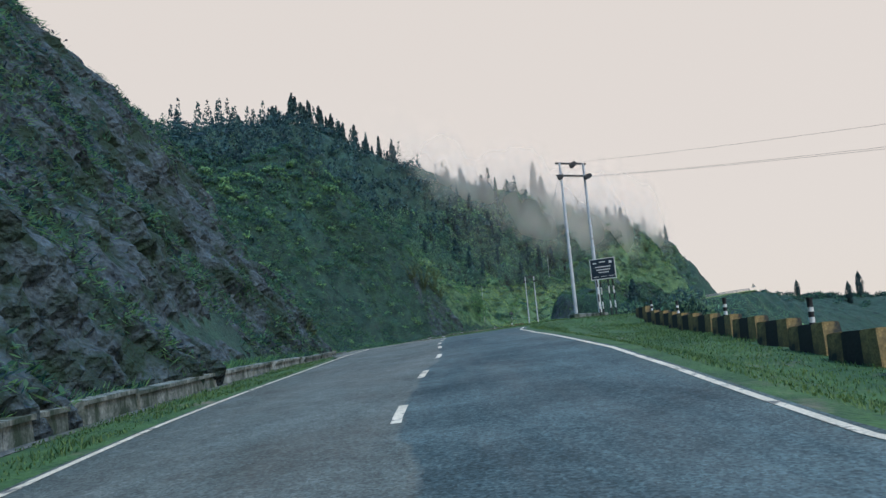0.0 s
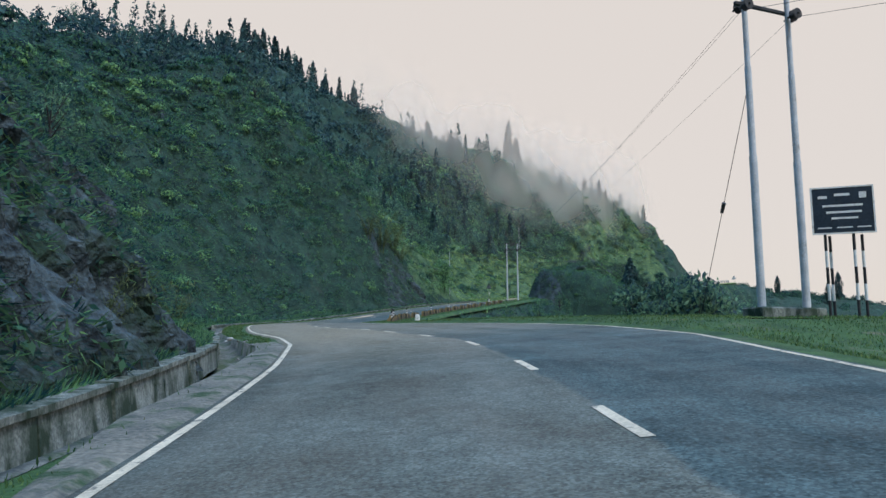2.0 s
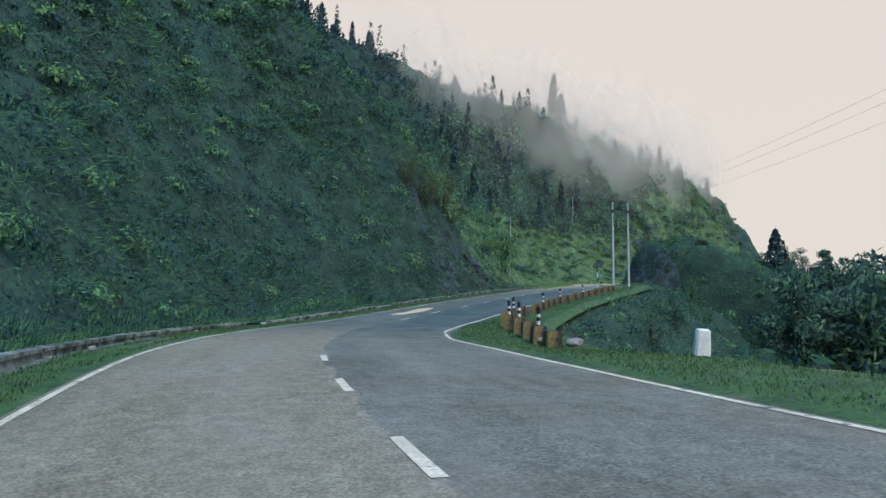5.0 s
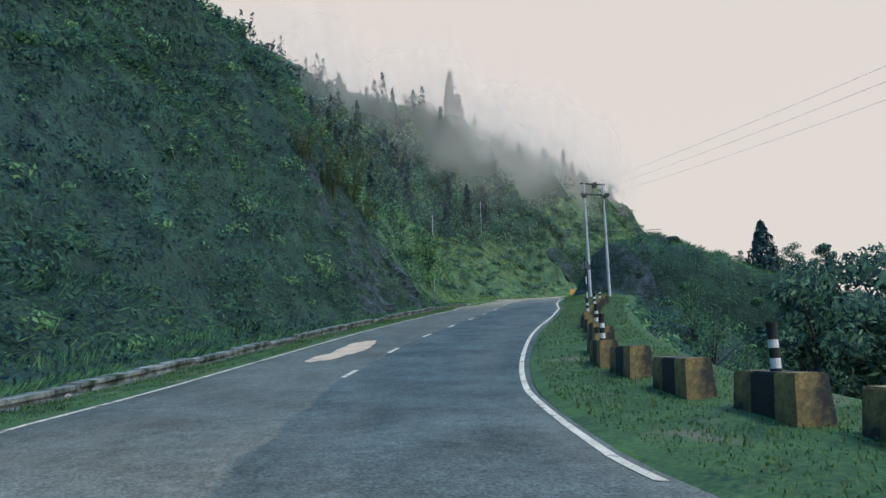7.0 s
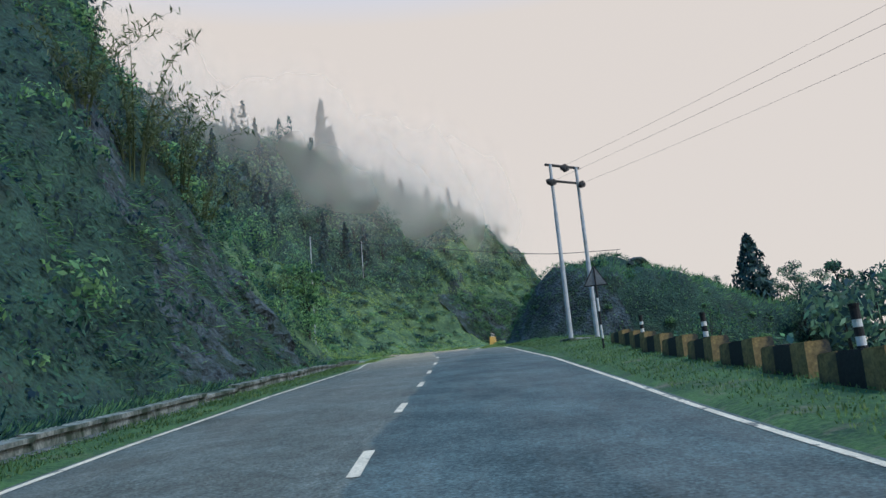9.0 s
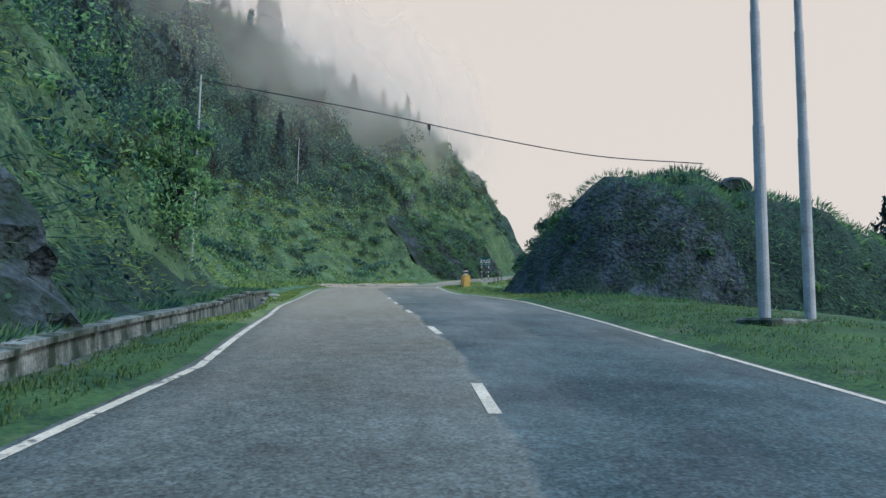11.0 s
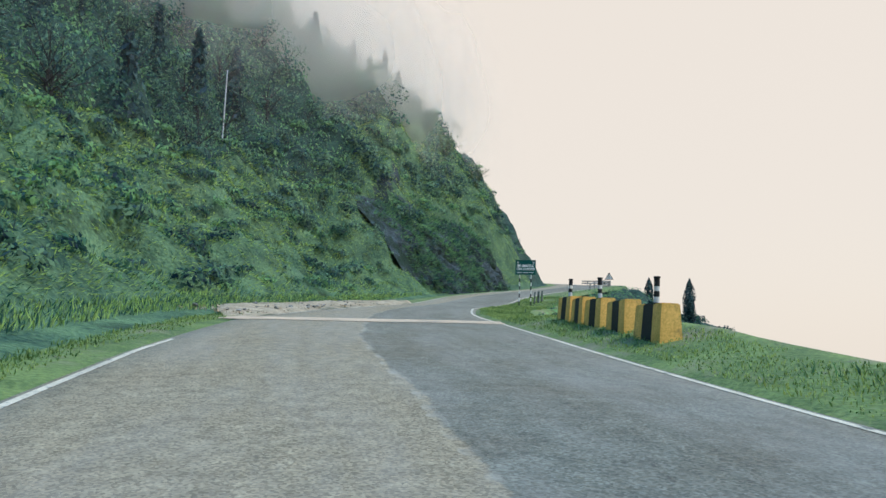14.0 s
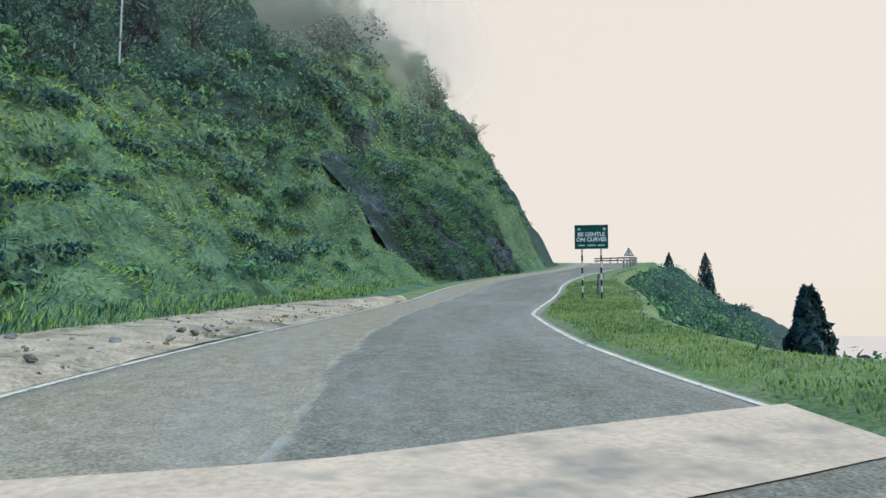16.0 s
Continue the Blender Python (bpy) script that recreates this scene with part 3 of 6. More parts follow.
    z = np.where(right > 2.5, np.maximum(z, spur), z)
    return z.reshape(shape)


# ---- builders ----
def shell(name, verts, faces, material, parent=None, label="", smooth=True):
    me = bpy.data.meshes.new(name)
    me.from_pydata([tuple(map(float, v)) for v in verts], [], [tuple(map(int, f)) for f in faces])
    me.materials.append(material)
    if smooth:
        me.polygons.foreach_set("use_smooth", np.ones(len(me.polygons), bool))
    ob = new(name, me)
    if parent is not None:
        ob.parent = parent
    return tagged(ob, label)


def part(name, bm, material, parent=None, label="", smooth=False):
    """Links a bmesh as one mesh object under a thing or a part."""
    me = bpy.data.meshes.new(name)
    bm.to_mesh(me)
    bm.free()
    me.materials.append(material)
    if smooth:
        me.polygons.foreach_set("use_smooth", np.ones(len(me.polygons), bool))
    ob = new(name, me)
    if parent is not None:
        ob.parent = parent
    return tagged(ob, label)


def base(name, m, label, category, group=""):
    ob = new(name)
    ob.empty_display_size = 0.2
    ob.matrix_basis = m
    return tagged(ob, label, category, group)


def quads(name, centres, across, upward, material, soft=None):
    """One mesh of many small leaves: each a rhombus spanned by two half axes; soft: normals that let a clump shade as one form."""
    n = len(centres)
    if soft is not None:
        turned = (np.cross(across, upward) * soft).sum(1) < 0
        across = np.where(turned[:, None], -across, across)
    v = np.empty((n, 4, 3))
    v[:, 0], v[:, 1], v[:, 2], v[:, 3] = centres - upward, centres + across - 0.15 * upward, centres + upward, centres - across - 0.15 * upward
    me = bpy.data.meshes.new(name)
    me.vertices.add(4 * n)
    me.vertices.foreach_set("co", v.reshape(-1))
    me.loops.add(4 * n)
    me.loops.foreach_set("vertex_index", np.arange(4 * n, dtype=np.int32))
    me.polygons.add(n)
    me.polygons.foreach_set("loop_start", np.arange(0, 4 * n, 4, dtype=np.int32))
    me.polygons.foreach_set("loop_total", np.full(n, 4, dtype=np.int32))
    me.update(calc_edges=True)
    me.materials.append(material)
    if soft is not None:
        me.polygons.foreach_set("use_smooth", np.ones(n, bool))
        me.normals_split_custom_set_from_vertices(np.repeat(soft, 4, axis=0))
    return me


def sheet(name, s_list, cols, material, uvs=False):
    """A strip along the road: cols are functions of s that give u and height."""
    rows = [np.concatenate([spot(s_list, c[0](s_list), c[1](s_list))[:, None]], 1) for c in cols]
    v = np.concatenate(rows, 1)
    n, k = v.shape[:2]
    idx = np.arange(n * k).reshape(n, k)
    f = np.stack([idx[:-1, :-1], idx[:-1, 1:], idx[1:, 1:], idx[1:, :-1]], -1).reshape(-1, 4)
    ob = shell(name, v.reshape(-1, 3), f, material)
    if uvs:
        layer = ob.data.uv_layers.new(name="along")
        ss = np.repeat(s_list, k)
        us = np.stack([c[0](s_list) for c in cols], 1).reshape(-1) - np.repeat(CENTRE(s_list), k)
        li = np.empty(len(ob.data.loops), np.int32)
        ob.data.loops.foreach_get("vertex_index", li)
        layer.data.foreach_set("uv", np.stack([ss[li], us[li]], 1).reshape(-1))
    return ob


def box(bm, sx, sy, sz, at=(0, 0, 0), top=1.0, top_y=None, bevel=0.0):
    """A box standing on at, tapering to its top."""
    g = bmesh.ops.create_cube(bm, size=1)["verts"]
    for v in g:
        k = (top, top if top_y is None else top_y) if v.co.z > 0 else (1, 1)
        v.co = Vector((at[0] + v.co.x * sx * k[0], at[1] + v.co.y * sy * k[1], at[2] + (v.co.z + 0.5) * sz))
    if bevel:
        es = list({e for v in g for e in v.link_edges})
        bmesh.ops.bevel(bm, geom=es, offset=bevel, segments=1, affect="EDGES")
    return g


def rod(bm, a, b, r0, r1=None, sides=10):
    """A tapered rod from a to b."""
    a, b = Vector(a), Vector(b)
    r1 = r0 if r1 is None else r1
    turn = (b - a).to_track_quat("Z", "Y").to_matrix().to_4x4()
    bmesh.ops.create_cone(bm, cap_ends=True, segments=sides, radius1=r0, radius2=r1, depth=(b - a).length,
                          matrix=Matrix.Translation((a + b) / 2) @ turn)


rng = np.random.default_rng(7)

# ---- ground ----
def ground_grid(xs, ys):
    gx, gy = np.meshgrid(xs, ys, indexing="ij")
    gz = land(gx, gy)
    n, k = gx.shape
    idx = np.arange(n * k).reshape(n, k)
    f = np.stack([idx[:-1, :-1], idx[1:, :-1], idx[1:, 1:], idx[:-1, 1:]], -1).reshape(-1, 4)
    v = np.stack([gx, gy, gz], -1).reshape(-1, 3)
    return v, f


def spaced(lo, hi, near_lo, near_hi, fine, coarse):
    return np.unique(np.concatenate([np.arange(lo, near_lo, coarse), np.arange(near_lo, near_hi, fine), np.arange(near_hi, hi + coarse, coarse)]))


gv, gf = ground_grid(spaced(-260, 420, -45, 110, 0.8, 8), spaced(-140, 480, -34, 262, 0.85, 8))
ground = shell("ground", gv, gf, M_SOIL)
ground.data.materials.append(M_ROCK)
ground.data.materials.append(M_TURF)
gs, gu = along(gv[:, 0], gv[:, 1])
tri = gv[gf]
gn = np.cross(tri[:, 1] - tri[:, 0], tri[:, 2] - tri[:, 0])
gn /= np.linalg.norm(gn, axis=1)[:, None]
fs, fu = gs[gf].mean(1), gu[gf].mean(1)
fx, fy = tri[:, :, 0].mean(1), tri[:, :, 1].mean(1)
patchy = fbm(fx, fy, 9, 31)
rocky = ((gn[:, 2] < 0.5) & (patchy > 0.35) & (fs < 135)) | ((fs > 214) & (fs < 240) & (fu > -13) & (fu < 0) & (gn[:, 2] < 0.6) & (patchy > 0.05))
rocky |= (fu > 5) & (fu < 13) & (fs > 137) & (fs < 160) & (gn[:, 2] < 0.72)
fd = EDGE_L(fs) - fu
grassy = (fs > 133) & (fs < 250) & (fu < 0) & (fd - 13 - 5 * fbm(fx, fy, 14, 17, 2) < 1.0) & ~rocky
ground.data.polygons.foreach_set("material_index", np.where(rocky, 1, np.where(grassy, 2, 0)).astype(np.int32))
tagged(ground, "steep green hillside and valley slope of earth and rock", "ground", kind="structure")

# ---- road ----
sl = np.arange(-29.5, S_END - 0.5, 1.0)
frac = lambda f: (lambda s: EDGE_L(s) - 0.22 + f * (EDGE_R(s) - EDGE_L(s) + 0.44))
crown = lambda f: (lambda s: 0.03 * (1 - (2 * f - 1)**2) - (0.10 if f in (0.0, 1.0) else 0.0))
cols = [(frac(f), crown(f)) for f in (0.0, 0.012, 0.1, 0.2, 0.3, 0.4, 0.5, 0.6, 0.7, 0.8, 0.9, 0.988, 1.0)]
road = sheet("road", sl, cols, M_ASPHALT, uvs=True)
tagged(road, "worn grey asphalt mountain road with patched lanes", "road", kind="structure")


def height_on_road(s, u):
    f = (u - EDGE_L(s) + 0.22) / (EDGE_R(s) - EDGE_L(s) + 0.44)
    return 0.03 * (1 - (2 * f - 1)**2)


def stripe(name, s0, s1, offset, width, material, parent, lift=0.006, step=0.5):
    ss = np.linspace(s0, s1, max(2, int(round((s1 - s0) / step)) + 1))
    lo, hi = lambda s: offset(s) - width / 2, lambda s: offset(s) + width / 2
    ob = sheet(name, ss, [(lo, lambda s: height_on_road(s, lo(s)) + lift), (hi, lambda s: height_on_road(s, hi(s)) + lift)], material)
    ob.parent = parent
    return ob


for nm, off, gaps in (("edge_line", EDGE_L, ((-29, 165.0), (175.5, 236.0))), ("edge_line", EDGE_R, ((-29, 84.5), (85.2, 240.0)))):
    for a, b in gaps:
        stripe(nm, a, b, off, 0.105, M_LINE, road)
for s0 in (-22, -17, -12, -7, -2, 2.9, 7.9, 12.7, 17.3, 21.9, 25.4, 29.3, 33.8, 38.9, 43.5, 47.9, 51.6, 55.3, 59.6, 63.9, 68.2, 72.1, 95.0, 100.4, 105.9, 110.8, 115.8, 120.4, 125.3, 142.7, 147.8, 131.5, 137.0):
    stripe("centre_dash", s0, s0 + 1.4, CENTRE, 0.115, M_LINE, road)

# verges
DRAIN_AT = table((-30, 1.5), (24, 1.5), (31, .85), (43, .72), (47, 1.0), (51, 1.4), (134, 1.4), (140, .6), (144, .7), (148, 1.1), (153, 1.5), (300, 1.5))
for stretch, mat, words in ((sl[sl < 135.5], M_VERGE, "grassy earth verge beside the asphalt"), (sl[sl > 134.4], M_LAWN, "sunny yellow-green verge beside the asphalt")):
    vl = sheet("verge_hill_side", stretch, [(lambda s: EDGE_L(s) - 0.18, lambda s: 0 * s - 0.03), (lambda s: EDGE_L(s) - 0.18 - 0.45 * (DRAIN_AT(s) - 0.1), lambda s: 0 * s + 0.02), (lambda s: EDGE_L(s) - DRAIN_AT(s) + 0.05, lambda s: 0 * s - 0.03)], mat)
    tagged(vl, words, "verge", kind="structure")
reach = lambda f: (lambda s: EDGE_R(s) + 0.18 + f * (VERGE(s) + 0.5))
level = lambda f: (lambda s: RISE(s) * np.clip((0.18 + f * (VERGE(s) + 0.5)) / 2.0 - 0.15, 0, 1) - (0.03 if f == 0 else -0.03) - (0.25 if f == 1 else 0.0) + 0.05 * fbm(s, 7.0 * f + 0 * s, 2.5, 83) * (0 < f < 1))
for stretch, mat, words in ((sl[sl < 147], M_VERGE, "grassy earth verge on the valley side"), (sl[sl > 145.9], M_LAWN, "sunny yellow-green verge on the valley side")):
    vr = sheet("verge_valley_side", stretch, [(reach(f), level(f)) for f in (0, 0.08, 0.2, 0.35, 0.5, 0.65, 0.8, 0.92, 1)], mat)
    tagged(vr, words, "verge", kind="structure")

# sea of cloud that fills the valley
M_CLOUD = surface("valley_cloud", (0.62, 0.445, 0.32), (0.66, 0.475, 0.34), scale=0.01, fine=0.05, bump=0)
cl = shell("cloud_sea", [(-4500, -4500, -45), (4500, -4500, -45), (4500, 4500, -45), (-4500, 4500, -45)], [(0, 1, 2, 3)], M_CLOUD)
tagged(cl, "pale sea of cloud filling the valley", "cloud", kind="structure")

# ---- drain, retaining wall and bench at the foot of the hill ----
DRAIN = table((-30, -.42), (22, -.42), (31, -.66), (45, -.64), (49, -.4), (54, -.16), (100, -.14), (110, -.3), (136, -.3), (141, -.5), (148, -.5), (156, -.3), (300, -.3))
sd = np.arange(-29.5, 156.8, 0.75)
dr = sheet("drain", sd, [(lambda s: EDGE_L(s) - DRAIN_AT(s) + 0.07, lambda s: 0 * s - 0.02), (lambda s: EDGE_L(s) - DRAIN_AT(s) - 0.08, lambda s: 0 * s + 0.0), (lambda s: EDGE_L(s) - DRAIN_AT(s) - 0.12, lambda s: DRAIN(s) + 0.05), (lambda s: EDGE_L(s) - 0.45 * DRAIN_AT(s) - 0.55 * WALL_AT(s), lambda s: DRAIN(s) - 0.04 + 0.03 * fbm(s, 0 * s, 1.3, 88)), (lambda s: EDGE_L(s) - WALL_AT(s) - 0.05, lambda s: DRAIN(s))], M_MUDDY)
tagged(dr, "open roadside drain of stained concrete", "drain", kind="structure")
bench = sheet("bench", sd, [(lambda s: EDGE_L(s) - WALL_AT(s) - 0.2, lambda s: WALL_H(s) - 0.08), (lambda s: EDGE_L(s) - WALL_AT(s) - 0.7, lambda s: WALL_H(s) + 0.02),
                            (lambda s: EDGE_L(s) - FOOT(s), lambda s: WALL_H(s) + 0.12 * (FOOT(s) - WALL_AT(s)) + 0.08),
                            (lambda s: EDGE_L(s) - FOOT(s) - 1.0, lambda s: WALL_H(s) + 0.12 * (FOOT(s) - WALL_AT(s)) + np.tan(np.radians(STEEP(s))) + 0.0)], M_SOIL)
tagged(bench, "overgrown earth shelf above the retaining wall", "bank", kind="structure")

retaining_wall = base("retaining_wall", Matrix(), "low stained concrete wall along the drain", "wall")
tagged(retaining_wall, kind="structure")
s0 = -28.0
while s0 < 157:
    ln = 1.7 + 1.3 * rng.random()
    h = float(WALL_H(s0 + ln / 2)) * (0.9 + 0.2 * rng.random())
    if 55 < s0 < 128 and rng.random() < 0.4:
        h *= 0.3 + 0.4 * rng.random()
    if h > 0.03:
        ss = np.array([s0, s0 + ln / 2, s0 + ln - 0.02])
        bm = bmesh.new()
        off = EDGE_L(ss) - WALL_AT(ss) + 0.05 * (rng.random() - 0.5)
        rings = []
        for a, o in zip(ss, off):
            ring = []
            for du, z in ((0.06, -0.5), (0.0, h - 0.09), (0.05, h - 0.08), (0.05, h), (-0.27, h + 0.01), (-0.27, -0.5)):
                q = spot(a, o + du - 0.0)
                ring.append(bm.verts.new((q[0], q[1], q[2] + z + 0.012 * (rng.random() - 0.5))))
            rings.append(ring)
        for r0, r1 in zip(rings[:-1], rings[1:]):
            for i in range(6):
                bm.faces.new((r0[i], r0[(i + 1) % 6], r1[(i + 1) % 6], r1[i]))
        bm.faces.new(rings[0][::-1])
        bm.faces.new(rings[-1])
        bmesh.ops.recalc_face_normals(bm, faces=bm.faces)
        part("panel", bm, M_CONCRETE, retaining_wall)
    s0 += ln + (0.05 if rng.random() < 0.85 else 0.5)


# ---- bare rock on the steep faces ----
def crag_place(a, b, s0, s1, height, lean, seed, out, relief):
    """Places on a face of layered rock, a along the road and b up the face."""
    strata = fbm(a * 0.9 + b * 0.8, b * 0.25 - a * 0.12, 0.9, seed, 3)
    ribs = fbm(a * 1.0 + b * 0.45, b * 0.16, 0.55, seed + 7, 2)
    lumps = fbm(a, b, 4.5, seed + 3, 3)
    chips = fbm(a, b, 0.7, seed + 5, 2)
    fade = np.clip((a - s0) / 3, 0, 1) * np.clip((s1 - a) / 1.5, 0, 1) * np.clip((s1 - a) * 2.2 - b + 2, 0, 1)
    out = out + (1.3 * np.exp(-((a - 42.0) / 2.5)**2) * np.clip(1.3 - b / 6, 0, 1) if s1 == 46 else 0.0)
    push = (out + relief * (0.6 * lumps + 0.55 * np.abs(strata) + 0.3 * np.abs(ribs) + 0.2 * chips)) * fade - 0.8 * (1 - fade) - 0.35 * np.clip((b - height + 5) / 5, 0, 1)**2 * 4
    d = FOOT(a) + np.maximum(b, 0) / np.tan(np.radians(np.maximum(STEEP(a), lean))) - push
    zb = WALL_H(a) + 0.12 * np.maximum(FOOT(a) - WALL_AT(a), 0)
    return spot(a.ravel(), (EDGE_L(a) - d).ravel(), (zb + b).ravel())


def crag(name, s0, s1, height, lean, seed, label, out=0.0, relief=1.5, step=0.25):
    """A face of layered rock rising from the foot of the hill, overgrown in patches."""
    a, b = np.meshgrid(np.arange(s0, s1, step), np.arange(-0.6, height, step), indexing="ij")
    v = crag_place(a, b, s0, s1, height, lean, seed, out, relief)
    idx = np.arange(a.size).reshape(a.shape)
    f = np.stack([idx[:-1, :-1], idx[:-1, 1:], idx[1:, 1:], idx[1:, :-1]], -1).reshape(-1, 4)
    return tagged(shell(name, v, f, M_ROCK, smooth=False), label, "rock face", kind="structure")


def crag_plants(name, n, s0, s1, height, lean, seed, cover, material, label, out=0.0, relief=1.5, per=5, length=0.2):
    """Tufts rooted on a rock face where soil has gathered."""
    a, b = rng.uniform(s0 + 1, s1 - 1, n), rng.uniform(0.1, height - 0.5, n)
    keep = fbm(a * 0.8 + b * 0.5, b * 0.6 - a * 0.2, 2.6, seed + 20) + 0.25 * fbm(a, b, 0.9, seed + 22) > cover
    a, b = a[keep], b[keep]
    own = np.repeat(np.arange(len(a)), per)
    a, b = a[own] + 0.16 * rng.normal(size=len(own)), b[own] + 0.16 * rng.normal(size=len(own))
    args = (s0, s1, height, lean, seed, out, relief)
    p, pa, pb = crag_place(a, b, *args), crag_place(a + 0.25, b, *args), crag_place(a, b + 0.25, *args)
    nrm = np.cross(pa - p, pb - p)
    nrm = nrm / np.maximum(np.linalg.norm(nrm, axis=1), 1e-9)[:, None]
    nrm *= np.sign((nrm * np.array([0.9, 0, 0.4])).sum(1))[:, None]
    blades(name, p, nrm, np.full(len(p), length), np.full(len(p), 0.1 * length + 0.003), material, label)
    return p, nrm


crag("rock_face_1", -14, 46, 15, 59, 41, "dark layered rock face with grass in its cracks", step=0.2)
crag("rock_face_2", 214, 238, 9, 56, 47, "dark weathered rock outcrop at the bend", out=0.3)
crag("rock_face_3", 118, 133, 6, 57, 53, "steep rocky bank overgrown with grass", out=-0.2)


# ---- plants: leaves gathered in clumps, grass in blades ----
def slope_at(p):
    """Upward normals of the ground below places."""
    e = 0.3
    z0, zx, zy = land(p[:, 0], p[:, 1]), land(p[:, 0] + e, p[:, 1]), land(p[:, 0], p[:, 1] + e)
    n = np.stack([-(zx - z0) / e, -(zy - z0) / e, np.ones(len(p))], 1)
    return z0, n / np.linalg.norm(n, axis=1)[:, None]


def unit(v):
    return v / np.maximum(np.linalg.norm(v, axis=1), 1e-9)[:, None]


def hill_places(n, s_range, d_range, power=1.0, side=-1):
    s = rng.uniform(*s_range, n)
    d = d_range[0] + (d_range[1] - d_range[0]) * rng.random(n)**power
    u = EDGE_L(s) - d if side < 0 else EDGE_R(s) + d
    p = spot(s, u)
    z, nrm = slope_at(p)
    p[:, 2] = z
    return p, nrm, s, d


def clumps(name, p, nrm, radius, leaves, size, material, label, category="bushes", squash=0.75):
    """Bushes: leaves spread over lumpy domes round a dense inside."""
    size = size * (0.7 + 0.45 * radius / radius.mean())
    k = np.maximum((leaves * (radius / radius.mean())**1.3).astype(int), 12)
    own = np.repeat(np.arange(len(p)), k)
    dirs = unit(rng.normal(size=(len(own), 3)))
    up = nrm[own] * 0.5 + np.array([0, 0, 0.6])
    below = (dirs * up).sum(1) < -0.15
    dirs[below] *= -1
    r = radius[own] * (0.7 + 0.4 * rng.random(len(own))**0.6) * (1 + 0.28 * np.sin(dirs[:, 0] * 7 + own) * np.sin(dirs[:, 1] * 6 + own * 2))
    c = p[own] + dirs * r[:, None] * np.array([1, 1, squash]) + nrm[own] * (radius[own] * 0.15)[:, None]
    face = unit(dirs + 0.35 * rng.normal(size=(len(own), 3)))
    ax = unit(np.cross(face, rng.normal(size=(len(own), 3))))
    ay = np.cross(face, ax)
    sz = size[own] * (0.6 + 0.8 * rng.random(len(own)))
    me = quads(name, c, ax * (sz * 0.45)[:, None], ay * sz[:, None], material, unit(dirs + 0.35 * nrm[own] + 0.4 * rng.normal(size=(len(own), 3))))
    return tagged(new(name, me), label, category, kind="stuff")


def carpet(name, p, nrm, size, material, label, lift=0.12, category="undergrowth"):
    """Low undergrowth: leaves lying close over the ground, overlapping down the slope."""
    n = len(p)
    down = nrm * nrm[:, 2:3] - np.array([0, 0, 1.0])
    face = unit(nrm + 0.45 * rng.normal(size=(n, 3)))
    ay = unit(np.cross(face, np.cross(down + 0.6 * rng.normal(size=(n, 3)), face)))
    ax = np.cross(face, ay)
    sz = size * (0.6 + 0.8 * rng.random(n))
    c = p + nrm * (lift * rng.random(n))[:, None]
    return tagged(new(name, quads(name, c, ax * (sz * 0.5)[:, None], ay * sz[:, None], material, unit(nrm + 0.3 * rng.normal(size=(n, 3))))), label, category, kind="stuff")


def blades(name, p, nrm, length, width, material, label, droop=0.7, category="grass"):
    n = len(p)
    down = nrm * nrm[:, 2:3] - np.array([0, 0, 1.0])
    way = unit(nrm * 0.6 + np.array([0, 0, 0.4]) + down * (1.5 * droop) + 0.38 * rng.normal(size=(n, 3)))
    acr = unit(np.cross(way, nrm + 0.3 * rng.normal(size=(n, 3))))
    ln = length * (0.5 + rng.random(n))
    me = quads(name, p + way * (ln * 0.8)[:, None], acr * (width * (0.6 + 0.8 * rng.random(n)))[:, None], way * ln[:, None], material, unit(nrm + 0.35 * rng.normal(size=(n, 3))))
    return tagged(new(name, me), label, category, kind="stuff")


def thinned(p, *more, size=7, at=0.0, seed=61):
    keep = fbm(p[:, 0], p[:, 1], size, seed) > at
    return [p[keep]] + [m[keep] for m in more]


# near slope, start to the cutting
bare_rock = lambda s, d: ((s < 43) & (d < 10.5)) | ((s < 46.5) & (d < 7.0))
p, nr, s_, d_ = hill_places(2000, (-12, 142), (3.6, 40), 1.0)
ok = ~bare_rock(s_, d_) | (rng.random(len(s_)) < 0.25)
ok &= ~((s_ < 48) & (d_ < 22) & (rng.random(len(s_)) < 0.7))
p, nr, s_, d_ = p[ok], nr[ok], s_[ok], d_[ok]
clumps("hillside_bushes", p, nr, 0.25 + 0.95 * rng.random(len(p))**2.4 + 0.008 * d_, 62, 0.062 + 0.0035 * d_, M_LEAF, "dense dark green shrubs on the steep slope", squash=0.6)
p, nr, s_, d_ = hill_places(560, (50, 142), (3.6, 30), 1.0)
clumps("hillside_shrubs", p, nr, 0.22 + 0.7 * rng.random(len(p))**2.4 + 0.006 * d_, 60, 0.06 + 0.0035 * d_, M_PALE_LEAF, "fresh green shrubs and saplings on the slope", squash=0.7)
p, nr, s_, d_ = hill_places(125000, (-12, 142), (2.8, 40), 1.15)
ok = ~bare_rock(s_, d_)
p, nr, d_ = p[ok], nr[ok], d_[ok]
carpet("hillside_undergrowth", p, nr, 0.075 + 0.0035 * d_, M_LEAF, "low dark undergrowth covering the slope", 0.2)
p, nr, s_, d_ = hill_places(135000, (-12, 142), (2.6, 30), 1.25)
ok = ~bare_rock(s_, d_)
p, nr, d_ = thinned(p[ok], nr[ok], d_[ok], size=5, at=-0.12)
blades("hillside_grass", p, nr, 0.2 + 0.006 * d_, 0.015 + 0.0014 * d_, M_FERN, "long hanging grass and ferns on the slope", droop=0.9)
# the grassy shelf at the foot of the slope after the rock
p, nr, s_, d_ = hill_places(20000, (45, 72), (2.1, 7.5), 1.0)
